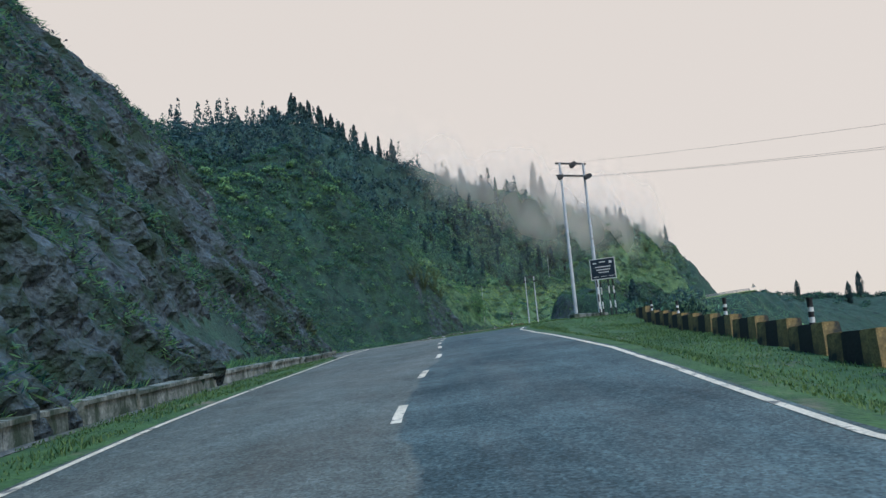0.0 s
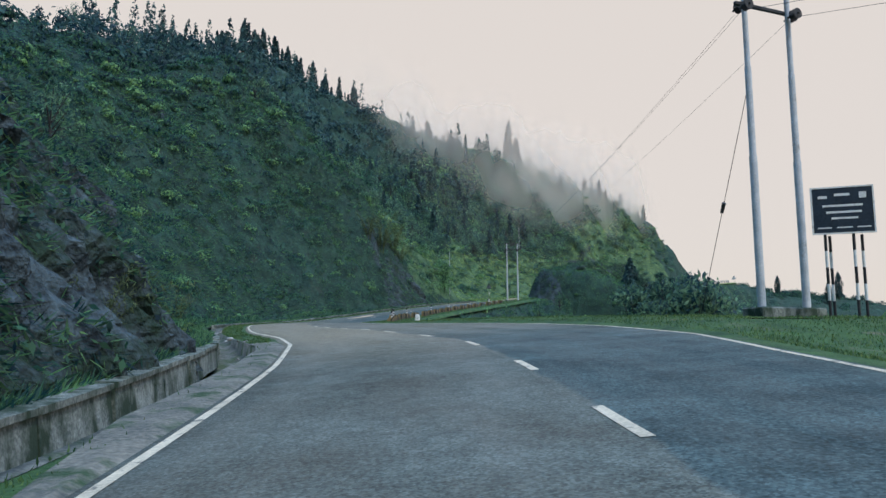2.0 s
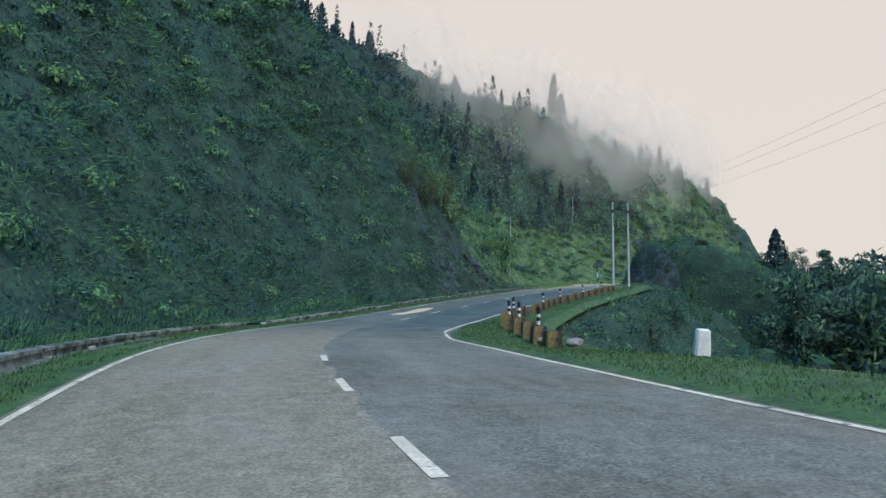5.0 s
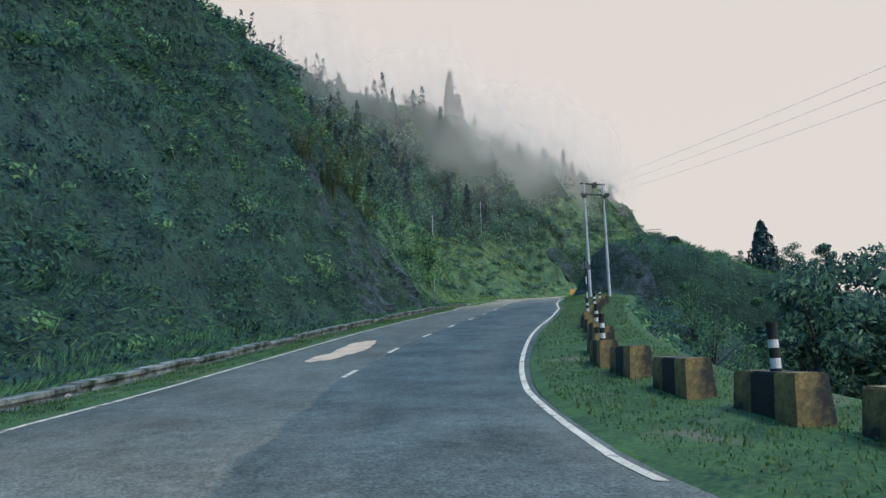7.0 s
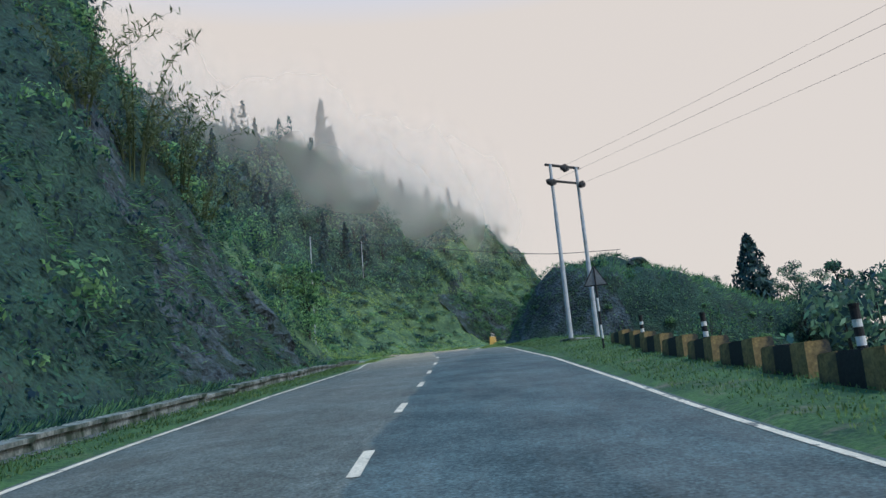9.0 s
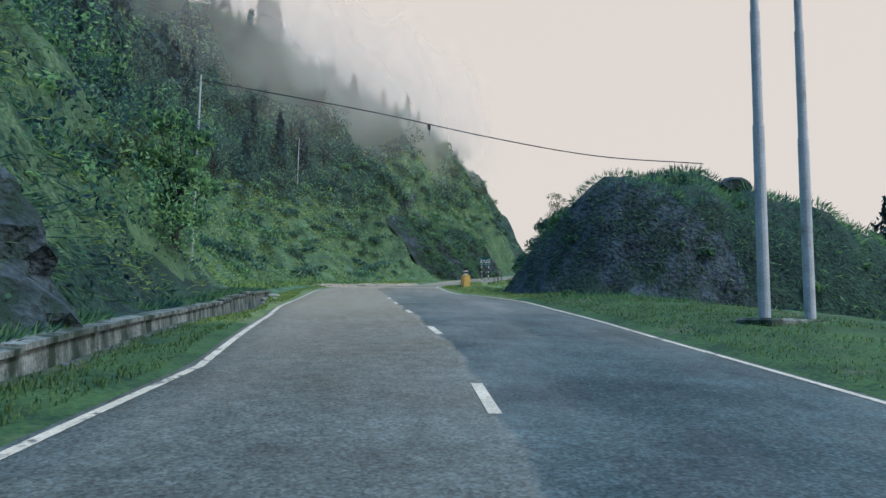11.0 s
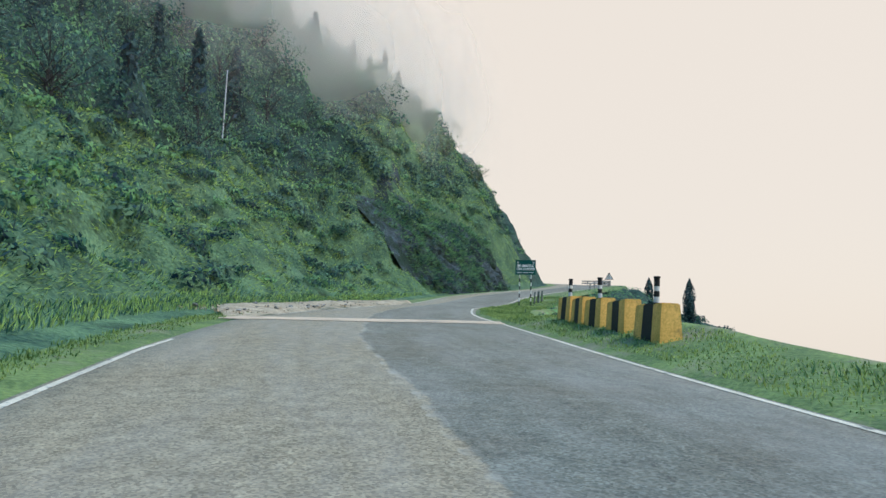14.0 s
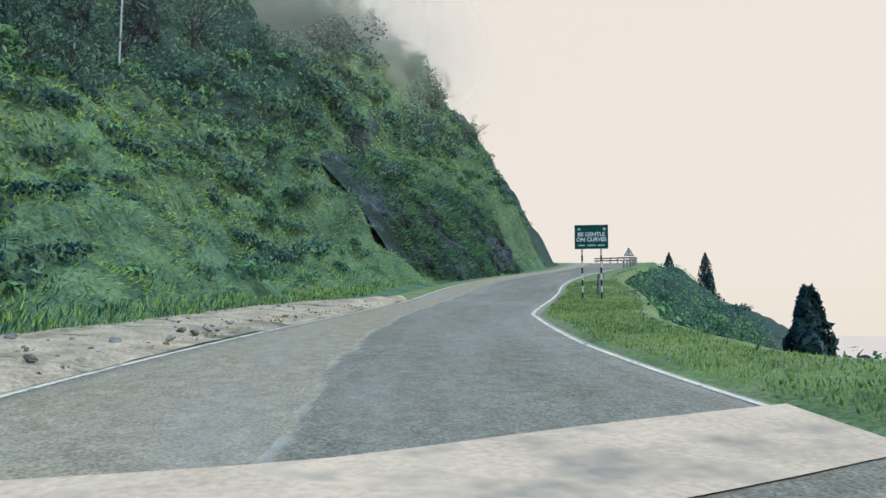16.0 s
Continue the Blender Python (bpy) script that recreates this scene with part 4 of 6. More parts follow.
blades("shelf_grass", p, nr, np.full(len(p), 0.085), np.full(len(p), 0.014), M_SUNNY, "bright short grass on the shelf below the slope", droop=0.4)
# tufts rooted in the rock faces
p, nr = crag_plants("rock_tufts", 15500, -14, 46, 15, 59, 41, 0.06, M_FERN, "tufts of grass rooted in the rock face", length=0.14)
carpet("rock_undergrowth", p[::3], nr[::3], np.full(len(p[::3]), 0.085), M_LEAF, "low plants clinging to the rock face", 0.25)
crag_plants("rock_tufts", 3600, 214, 238, 9, 56, 47, -0.1, M_FERN, "tufts of grass rooted in the rock outcrop", out=0.3, length=0.28)
# grass hanging over the wall along the drain
s_ = rng.uniform(-12, 158, 42000)
s_ = s_[fbm(s_, 0 * s_, 3.0, 91) > -0.35]
p = spot(s_, EDGE_L(s_) - WALL_AT(s_) - 0.25 - 0.8 * rng.random(len(s_)), WALL_H(s_) - 0.03)
blades("bank_grass", p, np.tile(unit(np.array([[0.45, 0.05, 0.9]])), (len(p), 1)), np.full(len(p), 0.12), np.full(len(p), 0.013), M_FERN, "grass spilling over the low wall", droop=0.5)
# slope beyond the cutting
p, nr, s_, d_ = hill_places(1000, (138, 262), (5, 18), 1.0)
rad_ = 0.25 + 0.8 * rng.random(len(p))**2.0
for pick, mat, words in ((slice(0, None, 3), M_PALE_LEAF, "fresh green shrubs scattered over the grassy slope"), (slice(1, None, 3), M_WOOD, "leafy shrubs scattered over the grassy slope"), (slice(2, None, 3), M_LEAF, "dark shrubs scattered over the grassy slope")):
    clumps("far_slope_bushes", p[pick], nr[pick], rad_[pick], 68, 0.07 + 0.003 * d_[pick], mat, words, squash=0.6)
p = spot(np.array([141.5, 143.2, 145.0, 147.2, 149.5, 151.5, 144.0]), EDGE_L(np.array([141.5, 143.2, 145.0, 147.2, 149.5, 151.5, 144.0])) - np.array([4.2, 5.2, 4.6, 5.6, 5.0, 6.4, 7.0]))
p[:, 2], nr = slope_at(p)
clumps("tall_bushes", p + np.array([0, 0, 0.5]), nr, np.array([0.9, 1.2, 1.0, 1.3, 1.1, 1.3, 1.5]), 420, np.full(7, 0.075), M_PALE_LEAF, "tall fresh green bushes above the low wall", squash=1.2)
sb, db = np.array([142.6, 143.5, 144.5, 145.4, 146.2, 147.0, 143.9]), np.array([3.2, 3.5, 3.7, 4.0, 4.3, 3.9, 4.4])
p = spot(sb, EDGE_L(sb) - db)
p[:, 2], nr = slope_at(p)
clumps("tall_bushes", p + np.array([[0, 0, h] for h in (0.8, 1.3, 1.8, 2.3, 2.6, 1.6, 2.8)]), nr, np.array([0.8, 0.9, 0.95, 0.9, 1.0, 0.9, 1.0]), 380, np.full(7, 0.06), M_PALE_LEAF, "tall fresh green bushes round the service pole", squash=1.5)
wood_edge = lambda p, d: d - 13 - 5 * fbm(p[:, 0], p[:, 1], 14, 17, 2)
p, nr, s_, d_ = hill_places(95000, (136, 262), (8, 48), 1.0)
up_ = wood_edge(p, d_) > 1
pu, nu, du = p[up_], nr[up_], d_[up_]
mixed = fbm(pu[:, 0], pu[:, 1], 4.0, 19) > 0.3
for pick, mat, words in ((mixed, M_WOOD, "dark thicket on the upper part of the slope"), (~mixed, M_PALE_LEAF, "paler thicket on the upper part of the slope")):
    carpet("far_slope_thicket", pu[pick], nu[pick], 0.10 + 0.0035 * du[pick], mat, words, 0.5, "bushes")
p, nr, d_ = p[~up_], nr[~up_], d_[~up_]
carpet("far_slope_undergrowth", p, nr, 0.075 + 0.003 * d_, M_MEADOW, "low bright undergrowth on the slope", 0.15)
p, nr, s_, d_ = hill_places(135000, (136, 250), (2.4, 20), 1.1)
low_ = wood_edge(p, d_) < 2
p, nr, d_ = thinned(p[low_], nr[low_], d_[low_], size=6, at=-0.32, seed=67)
blades("far_slope_grass", p, nr, 0.10 + 0.004 * d_, 0.011 + 0.0012 * d_, M_MEADOW, "bright green grass covering the slope", droop=0.8)
p, nr, s_, d_ = hill_places(420, (140, 262), (11, 48), 1.0)
keep = wood_edge(p, d_) > 0.5
p, nr = p[keep], nr[keep]
rad_ = 0.8 + 1.3 * rng.random(len(p))**1.5
lit = fbm(p[:, 0], p[:, 1], 12, 23) > 0.0
for pick, mat, words in ((lit, M_WOOD, "rounded leafy crowns crowding the upper slope"), (~lit, M_LEAF, "dark rounded crowns crowding the upper slope")):
    clumps("woodland", (p + np.array([0, 0, 0.7]) * rad_[:, None])[pick], nr[pick], rad_[pick], 150, np.full(int(pick.sum()), 0.125), mat, words, "woods", squash=1.05)
p, nr, s_, d_ = hill_places(260, (206, 246), (9, 30), 1.0)
clumps("crest_bushes", p, nr, 0.5 + 1.0 * rng.random(len(p))**1.6, 95, np.full(len(p), 0.15), M_WOOD, "tangled bushes over the rock outcrop", squash=1.0)
# upper woods
p, nr, s_, d_ = hill_places(2100, (36, 275), (36, 125), 1.1)
clumps("upper_woods", p, nr, 0.9 + 1.5 * rng.random(len(p))**1.6, 26, 0.28 + 0.002 * d_, M_CONIFER, "dark woods high on the misty hill", "woods", squash=1.1)
# valley side
p, nr, s_, d_ = hill_places(2300, (-5, 240), (3.2, 40), 1.5, side=1)
off = d_ - VERGE(s_)
keep = (off > 0.3) & (np.hypot(p[:, 0] - 28, p[:, 1] - 141) > 12)
p, nr, d_, off = p[keep], nr[keep], d_[keep], off[keep]
clumps("valley_bushes", p[::2], nr[::2], (0.25 + 0.6 * rng.random(len(p))**1.8 + 0.02 * np.minimum(off, 20))[::2], 46, (0.085 + 0.004 * d_)[::2], M_LEAF, "dark shrubs crowding the slope below the road")
clumps("valley_bushes", p[1::2], nr[1::2], (0.25 + 0.6 * rng.random(len(p))**1.8 + 0.02 * np.minimum(off, 20))[1::2], 46, (0.085 + 0.004 * d_)[1::2], M_PALE_LEAF, "fresh green shrubs crowding the slope below the road")
p, nr, s_, d_ = hill_places(55000, (-5, 235), (2.0, 26), 1.2, side=1)
keep = d_ > VERGE(s_) - 0.2
p, nr, d_ = p[keep], nr[keep], d_[keep]
blades("valley_grass", p, nr, 0.15 + 0.005 * d_, 0.022 + 0.001 * d_, M_FERN, "rough grass on the valley side")


p, nr, s_, d_ = hill_places(42000, (174, 262), (2.4, 26), 1.3, side=1)
keep = d_ > VERGE(s_) + 0.1
p, nr, d_ = p[keep], nr[keep], d_[keep]
carpet("valley_undergrowth", p, nr, 0.07 + 0.003 * d_, M_PALE_LEAF, "low undergrowth on the slope below the road", 0.3)
p, nr, s_, d_ = hill_places(260, (177, 216), (2.8, 10), 1.0, side=1)
keep = d_ > VERGE(s_) + 0.5
p, nr = p[keep], nr[keep]
clumps("edge_bushes", p, nr, 0.3 + 0.5 * rng.random(len(p))**1.5, 110, np.full(len(p), 0.06), M_FERN, "tangled bushes at the edge of the drop")
# a ragged hedge of low shrubs where the verge breaks off, and the growth on the far spur
n = 240
s_ = rng.uniform(151, 176, n)
p = spot(s_, EDGE_R(s_) + VERGE(s_) + 0.35 + 1.3 * rng.random(n))
p[:, 2], nr = slope_at(p)
clumps("edge_shrubs", p, nr, 0.18 + 0.32 * rng.random(n)**1.4, 90, np.full(n, 0.055), M_LEAF, "dark low shrubs where the verge breaks off")
n = 520
ga_, gw_ = rng.uniform(-4, 66, n), rng.normal(size=n) * 7
p = np.stack([94 + ga_ * math.cos(radians(26)) - gw_ * math.sin(radians(26)), 244 + ga_ * math.sin(radians(26)) + gw_ * math.cos(radians(26)), np.zeros(n)], 1)
s_, u_ = along(p[:, 0], p[:, 1])
p = p[u_ - EDGE_R(s_) > 4]
p[:, 2], nr = slope_at(p)
clumps("spur_bushes", p, nr, 0.6 + 1.3 * rng.random(len(p))**1.8, 60, np.full(len(p), 0.2), M_LEAF, "dark bushes on the spur beyond the bend")
# the mound: hanging grass, ferns and small shrubs over the rock
n = 34000
aa, rr = rng.random(n) * 2 * math.pi, 13 * np.sqrt(rng.random(n))
p = np.stack([28 + rr * np.cos(aa), 141 + rr * np.sin(aa), np.zeros(n)], 1)
p[:, 2], nr = slope_at(p)
s_, u_ = along(p[:, 0], p[:, 1])
keep = (u_ - EDGE_R(s_) > 1.2) & (fbm(p[:, 0], p[:, 1], 3, 77) > -0.5)
p, nr = p[keep], nr[keep]
blades("mound_grass", p, nr, np.full(len(p), 0.15), np.full(len(p), 0.018), M_FERN, "long grass hanging over the rock mound")
p, nr = p[::210], nr[::210]
clumps("mound_shrubs", p, nr, 0.13 + 0.24 * rng.random(len(p))**2, 46, np.full(len(p), 0.07), M_FERN, "small shrubs growing on the rock mound")


# verges: short turf
def turf(name, s_range, lo, hi, n, side, label, length=0.05, material=None):
    s = rng.uniform(*s_range, n)
    d = lo + (hi - lo) * rng.random(n)
    u = EDGE_L(s) - d if side < 0 else EDGE_R(s) + d
    edge = 0.16 * fbm(s, np.zeros(n), 1.5, 71) + 0.1
    ok = (d > lo + np.maximum(edge, 0)) & (fbm(s, u * 1.5, 2.2, 73) > -0.42)
    if side > 0:
        ok &= d < VERGE(s) + 0.2
    else:
        ok &= (s < 30) | (s > 46) | (rng.random(n) < 0.12)
        ok &= d < DRAIN_AT(s) - 0.02
    s, u, d = s[ok], u[ok], d[ok]
    lift = (0.0 if side < 0 else 1.0) * (0.05 + RISE(s) * np.clip(d / 2.0 - 0.15, 0, 1))
    p = spot(s, u, lift - 0.01)
    nr = np.tile(np.array([[0, 0, 1.0]]), (len(p), 1))
    return blades(name, p, nr, 0.75 * length * (0.6 + 0.9 * np.clip(0.5 + fbm(s, u, 0.8, 75), 0, 1)), np.full(len(p), 0.0105), material or M_GRASS, label, droop=0.2)


turf("verge_grass", (154, 175), 0.5, 4.6, 20000, -1, "yellowish grass beside the gravel shoulder", 0.045, M_SUNNY)
turf("verge_grass", (-3, 134), 0.3, 1.45, 50000, -1, "short green grass on the roadside verge", 0.04)
turf("verge_grass", (134, 158), 0.3, 1.45, 12000, -1, "yellow-green grass on the roadside verge", 0.04, M_SUNNY)
turf("verge_grass", (0, 146), 0.25, 4.2, 90000, 1, "short green grass on the valley-side verge", 0.034)
turf("verge_grass", (146, 213), 0.25, 4.0, 60000, 1, "bright yellow-green grass on the valley-side verge", 0.038, M_SUNNY)
turf("verge_grass", (18, 48), 4.0, 8.5, 26000, 1, "green turf round the road sign", 0.045)


# the gravelly shoulder after the concrete strip
sg = np.arange(172.6, 200.0, 0.7)
cols = [((lambda f: (lambda s: EDGE_L(s) - 0.2 - f * np.clip(np.minimum((s - 171.5) / 7, (201 - s) / 9), 0.15, 1.0)))(f), (lambda h, k: (lambda s: (h + 0.07 * fbm(s, 0 * s + k, 1.6, 81)) * np.clip((s - 172.0) / 5, 0, 1) + 0.02 * np.clip((s - 174.5) / 2, -2, 1)))(h, 5.0 * f)) for f, h in ((0, -0.03), (0.4, 0.04), (0.9, 0.08), (1.4, 0.12), (1.9, 0.17), (2.4, 0.2), (2.9, 0.12))]
gr = sheet("gravel_shoulder", sg, cols, M_GRAVEL)
tagged(gr, "bare gravelly shoulder strewn with rubble", "shoulder", kind="structure")
n = 1300
s_, f_ = rng.uniform(174, 198, n), rng.random(n)
pp = spot(s_, EDGE_L(s_) - 0.4 - 2.3 * f_, 0.04 + 0.15 * f_)
ax = unit(rng.normal(size=(n, 3)))
ay = unit(np.cross(ax, rng.normal(size=(n, 3))))
sz = 0.015 + 0.05 * rng.random(n)**3
chips = new("rubble", quads("rubble", pp, ax * sz[:, None], ay * sz[:, None], M_GRAVEL))
tagged(chips, "small broken chips of stone on the shoulder", "rubble", kind="stuff")

sa = np.arange(28.0, 47.5, 0.5)
apron = sheet("gutter_apron", sa, [((lambda f: (lambda s: EDGE_L(s) - 0.14 - (DRAIN_AT(s) - 0.08) * f * np.clip((s - 27.5) / 5, 0.05, 1)))(f), (lambda f: (lambda s: (0.03 if f > 0 else -0.02) + 0.025 * fbm(s, 0 * s + 4 * f, 1.1, 87)))(f)) for f in (0.0, 0.25, 0.5, 0.75, 1.0)], M_APRON)
tagged(apron, "dirty broken concrete apron between road and drain", "gutter", kind="structure")


# ---- trees ----
def leaf_mesh(name, c, face, size, material, slim=0.42):
    n = len(c)
    ax = unit(np.cross(face, rng.normal(size=(n, 3))))
    ay = np.cross(face, ax)
    ay[:, 2] -= 0.35
    return quads(name, c, ax * (size * slim)[:, None], ay * size[:, None], material, unit(face + 0.3 * rng.normal(size=(n, 3))))


def conifer(name, height, spread, label, leaves=560, slim=False, bare=0.06, needle=0.026):
    """A conifer: tapered trunk, whorls of limbs, sprays of needles hanging from them."""
    tree = base(name, Matrix(), label, "tree")
    bm = bmesh.new()
    rod(bm, (0, 0, -0.8), (0, 0, height * 0.55), 0.022 * height, 0.012 * height, 6)
    rod(bm, (0, 0, height * 0.55), (0.02 * height, 0, height * 0.97), 0.012 * height, 0.003 * height, 8)
    limbs = 10 if leaves < 400 else 20
    for i in range(limbs):
        h = height * (bare + (0.92 - bare) * i / limbs)
        r = spread * (1 - i / limbs)**0.8 * 0.8
        a = i * 2.4
        rod(bm, (0, 0, h), (r * math.cos(a), r * math.sin(a), h + (0.35 if slim else -0.05) * r), 0.005 * height, 0.001 * height, 3)
    part("trunk", bm, M_BARK, tree, "dark straight trunk with thin limbs")
    h = bare + (1 - bare) * rng.random(leaves)**1.25
    a = rng.random(leaves) * 2 * math.pi
    tier = 0.72 + 0.28 * np.abs(np.sin(h * (17 if not slim else 9) + a * 1.5))
    prof = np.clip(1.04 - h, 0, 1)**0.75 if not slim else np.clip(np.sin(np.clip(h * 0.93 + 0.09, 0, 1) * math.pi)**0.6, 0.02, 1)
    r = spread * prof * tier * (0.5 + 0.5 * rng.random(leaves)**0.5) * (1 + 0.25 * np.sin(3 * a + 5 * h))
    c = np.stack([r * np.cos(a) + 0.02 * height * h, r * np.sin(a), h * height - (0 if slim else 0.12) * r], 1)
    f = unit(np.stack([np.cos(a), np.sin(a), np.full(leaves, 0.35)], 1) + 0.5 * rng.normal(size=(leaves, 3)))
    ob = new("crown", leaf_mesh("crown", c, f, height * needle * (1 + rng.random(leaves)), M_CONIFER, 0.5))
    ob.parent = tree
    return tree


def broadleaf(name, height, spread, label, leaves=1500, material=None, open_crown=0.0, category="tree"):
    """A leafy tree: forked trunk, limbs, and leaves in uneven clumps at their ends."""
    tree = base(name, Matrix(), label, category)
    bm = bmesh.new()
    rod(bm, (0, 0, -0.8), (0.05 * height, 0, height * 0.4), 0.03 * height, 0.018 * height, 8)
    ends = []
    for i in range(13):
        a, k = i * 2.4, 0.10 + 0.82 * ((i * 7) % 13) / 13
        r = spread * (0.35 + 0.65 * rng.random()) * math.sin(math.pi * min(k + 0.1, 0.98))**0.5
        e = (r * math.cos(a), r * math.sin(a), height * (k + 0.12 * rng.random()))
        rod(bm, (0.05 * height * k, 0, height * (0.05 + 0.4 * k)), e, 0.011 * height, 0.003 * height, 5)
        ends.append(e)
    part("trunk", bm, M_BARK, tree, "dark forked trunk with bare limbs")
    ends = np.array(ends)
    own = rng.integers(0, len(ends), leaves)
    dirs = unit(rng.normal(size=(leaves, 3)))
    rad = spread * (0.42 - 0.15 * open_crown) * (0.5 + 0.6 * rng.random(leaves))
    c = ends[own] + dirs * rad[:, None] * np.array([1, 1, 0.7])
    f = unit(dirs + 0.6 * rng.normal(size=(leaves, 3)))
    ob = new("crown", leaf_mesh("crown", c, f, height * (0.016 + 0.016 * rng.random(leaves)), material or M_LEAF))
    ob.parent = tree
    return tree


def tube(line, r0, r1, sides):
    """One bent rod through the points of a line."""
    bm = bmesh.new()
    rings = []
    for i, q in enumerate(line):
        r = r0 + (r1 - r0) * i / (len(line) - 1)
        way = (line[min(i + 1, len(line) - 1)] - line[max(i - 1, 0)]).to_track_quat("Z", "Y")
        rings.append([bm.verts.new(q + way @ Vector((r * math.cos(2 * math.pi * k / sides), r * math.sin(2 * math.pi * k / sides), 0))) for k in range(sides)])
    for a, b in zip(rings[:-1], rings[1:]):
        for k in range(sides):
            bm.faces.new((a[k], a[(k + 1) % sides], b[(k + 1) % sides], b[k]))
    bm.faces.new(rings[0][::-1])
    bm.faces.new(rings[-1])
    return bm


def bamboo(name, height, label, canes=15):
    """A clump of arching canes with hanging leaves."""
    clump = base(name, Matrix(), label, "bamboo")
    leaf_at = []
    for i in range(canes):
        a = i * 2.4 + rng.random()
        lean = 0.25 + 0.55 * rng.random()
        prev = Vector((0.25 * math.cos(a), 0.25 * math.sin(a), -0.3))
        line = [prev]
        hh = height * (0.6 + 0.4 * rng.random())
        for k in range(1, 9):
            t = k / 8
            q = Vector((math.cos(a) * hh * lean * t**2.2 + 0.25 * math.cos(a), math.sin(a) * hh * lean * t**2.2 + 0.25 * math.sin(a), hh * (t - 0.32 * lean * t**3.2)))
            line.append(q)
            if k > 2:
                for _ in range(10):
                    leaf_at.append(prev.lerp(q, rng.random()) + Vector(rng.normal(size=3) * 0.10))
            prev = q
        part("cane", tube(line, 0.024, 0.003, 4), M_BAMBOO, clump, "thin pale arching cane")
    c = np.array([tuple(v) for v in leaf_at])
    n = len(c)
    down = unit(np.tile([[0, 0, -0.8]], (n, 1)) + 0.8 * rng.normal(size=(n, 3)))
    acr = unit(np.cross(down, rng.normal(size=(n, 3))))
    ob = new("foliage", quads("foliage", c, acr * 0.025, down * (0.10 + 0.08 * rng.random(n))[:, None], M_BAMBOO))
    ob.parent = clump
    return clump


def stand(tree, x, y, turn=0.0, scale=1.0, top=None, height=None, lower=0.3):
    z = float(land(np.array([x]), np.array([y]))[0]) - lower
    if top is not None:
        scale = max(0.2, (top - z) / height)
    return pose(x, y, z, 0, 0, turn) @ Matrix.Scale(scale, 4)


def plant(tree, places, group):
    """Sets the tree at the first place and copies of it at the others."""
    tagged(tree, group=group)
    for k, (x, y, sc) in enumerate(places):
        m = stand(tree, x, y, 57.0 * k, sc)
        if k == 0:
            tree.matrix_basis = m
        else:
            t2 = copy_thing(tree, pose(*m.translation, 0, 0, 57.0 * k))
            t2.scale = (sc, sc, sc)


tall = conifer("conifer", 10.0, 1.7, "dark conifer standing on the misty ridge", 250, needle=0.042)
slim = conifer("cypress", 11.0, 1.2, "slender dark cypress on the hillside", 250, slim=True, needle=0.038)
wide = conifer("conifer", 9.0, 2.1, "broad dark conifer on the wooded hill", 250, needle=0.042)
ragged = conifer("conifer", 12.0, 1.4, "thin ragged conifer with a bare lower trunk", 300, bare=0.35)
ridge_x = np.concatenate([np.linspace(-92, 72, 100), np.linspace(-62, -36, 14), np.linspace(44, 66, 8)])
spots = {0: [], 1: [], 2: [], 3: []}
for k, x in enumerate(ridge_x):
    y = 257 + 7 * (rng.random() - 0.6)
    kind = int(rng.choice(4, p=(0.38, 0.2, 0.32, 0.1)))
    spots[kind].append((float(x + 2.2 * rng.normal()), float(y), float(0.45 + 0.65 * rng.random())))


def far_conifers(name, n, s_range, d_range, label, per=80):
    """Crowns of the conifers in the far woods."""
    p, nr, s, d = hill_places(n, s_range, d_range)
    tall_ = 3.5 + 5.5 * rng.random(n)
    own = np.repeat(np.arange(n), per)
    h, a = rng.random(len(own))**1.2, rng.random(len(own)) * 2 * math.pi
    r = (0.19 * tall_)[own] * (1.03 - h)**0.8 * (0.45 + 0.55 * rng.random(len(own))**0.5)
    c = p[own] + np.stack([r * np.cos(a), r * np.sin(a), h * tall_[own] - 0.3], 1)
    f = unit(np.stack([np.cos(a), np.sin(a), np.full(len(own), 0.4)], 1) + 0.4 * rng.normal(size=(len(own), 3)))
    return tagged(new(name, leaf_mesh(name, c, f, tall_[own] * 0.045 * (0.7 + 0.8 * rng.random(len(own))), M_CONIFER, 0.5)), label, "woods", kind="stuff")


far_conifers("conifer_wood", 620, (60, 275), (30, 112), "dark conifers crowding the misty upper hill")
for k in range(60):
    s, d = 168 + 80 * rng.random(), 17 + 34 * rng.random()
    q = spot(s, EDGE_L(s) - d)
    spots[int(rng.choice(4, p=(0.4, 0.2, 0.35, 0.05)))].append((float(q[0]), float(q[1]), float(0.3 + 0.4 * rng.random())))
# a tall group on the shoulder over the far bend
for x, y, sc, kind in ((50, 258, 1.0, 3), (52.5, 259, 1.1, 1), (54, 257, 1.0, 3), (56, 258.5, 1.05, 1), (60, 257, 0.95, 0), (63, 258, 1.1, 1), (47, 258, 0.9, 0), (34, 240, 1.1, 2), (31, 236, 1.2, 0), (70, 255, 0.9, 1), (76, 252, 0.8, 0)):
    spots[kind].append((x, y, sc))
for tree, k in ((tall, 0), (slim, 1), (wide, 2), (ragged, 3)):
    plant(tree, spots[k], "conifers on the hill")

# trees on the valley side
bush = conifer("conifer", 9.0, 2.7, "bushy dark conifer on the slope below the road", 5200, needle=0.02)
bush.matrix_basis = stand(bush, 47.9, 179.1, top=15.0, height=9.0)
c1 = conifer("cypress", 14.0, 2.1, "tall dark cypress rising from the valley mist", 1900, slim=True, needle=0.018)
c1.matrix_basis = stand(c1, 140.5, 255.8, top=27.3, height=14.0)
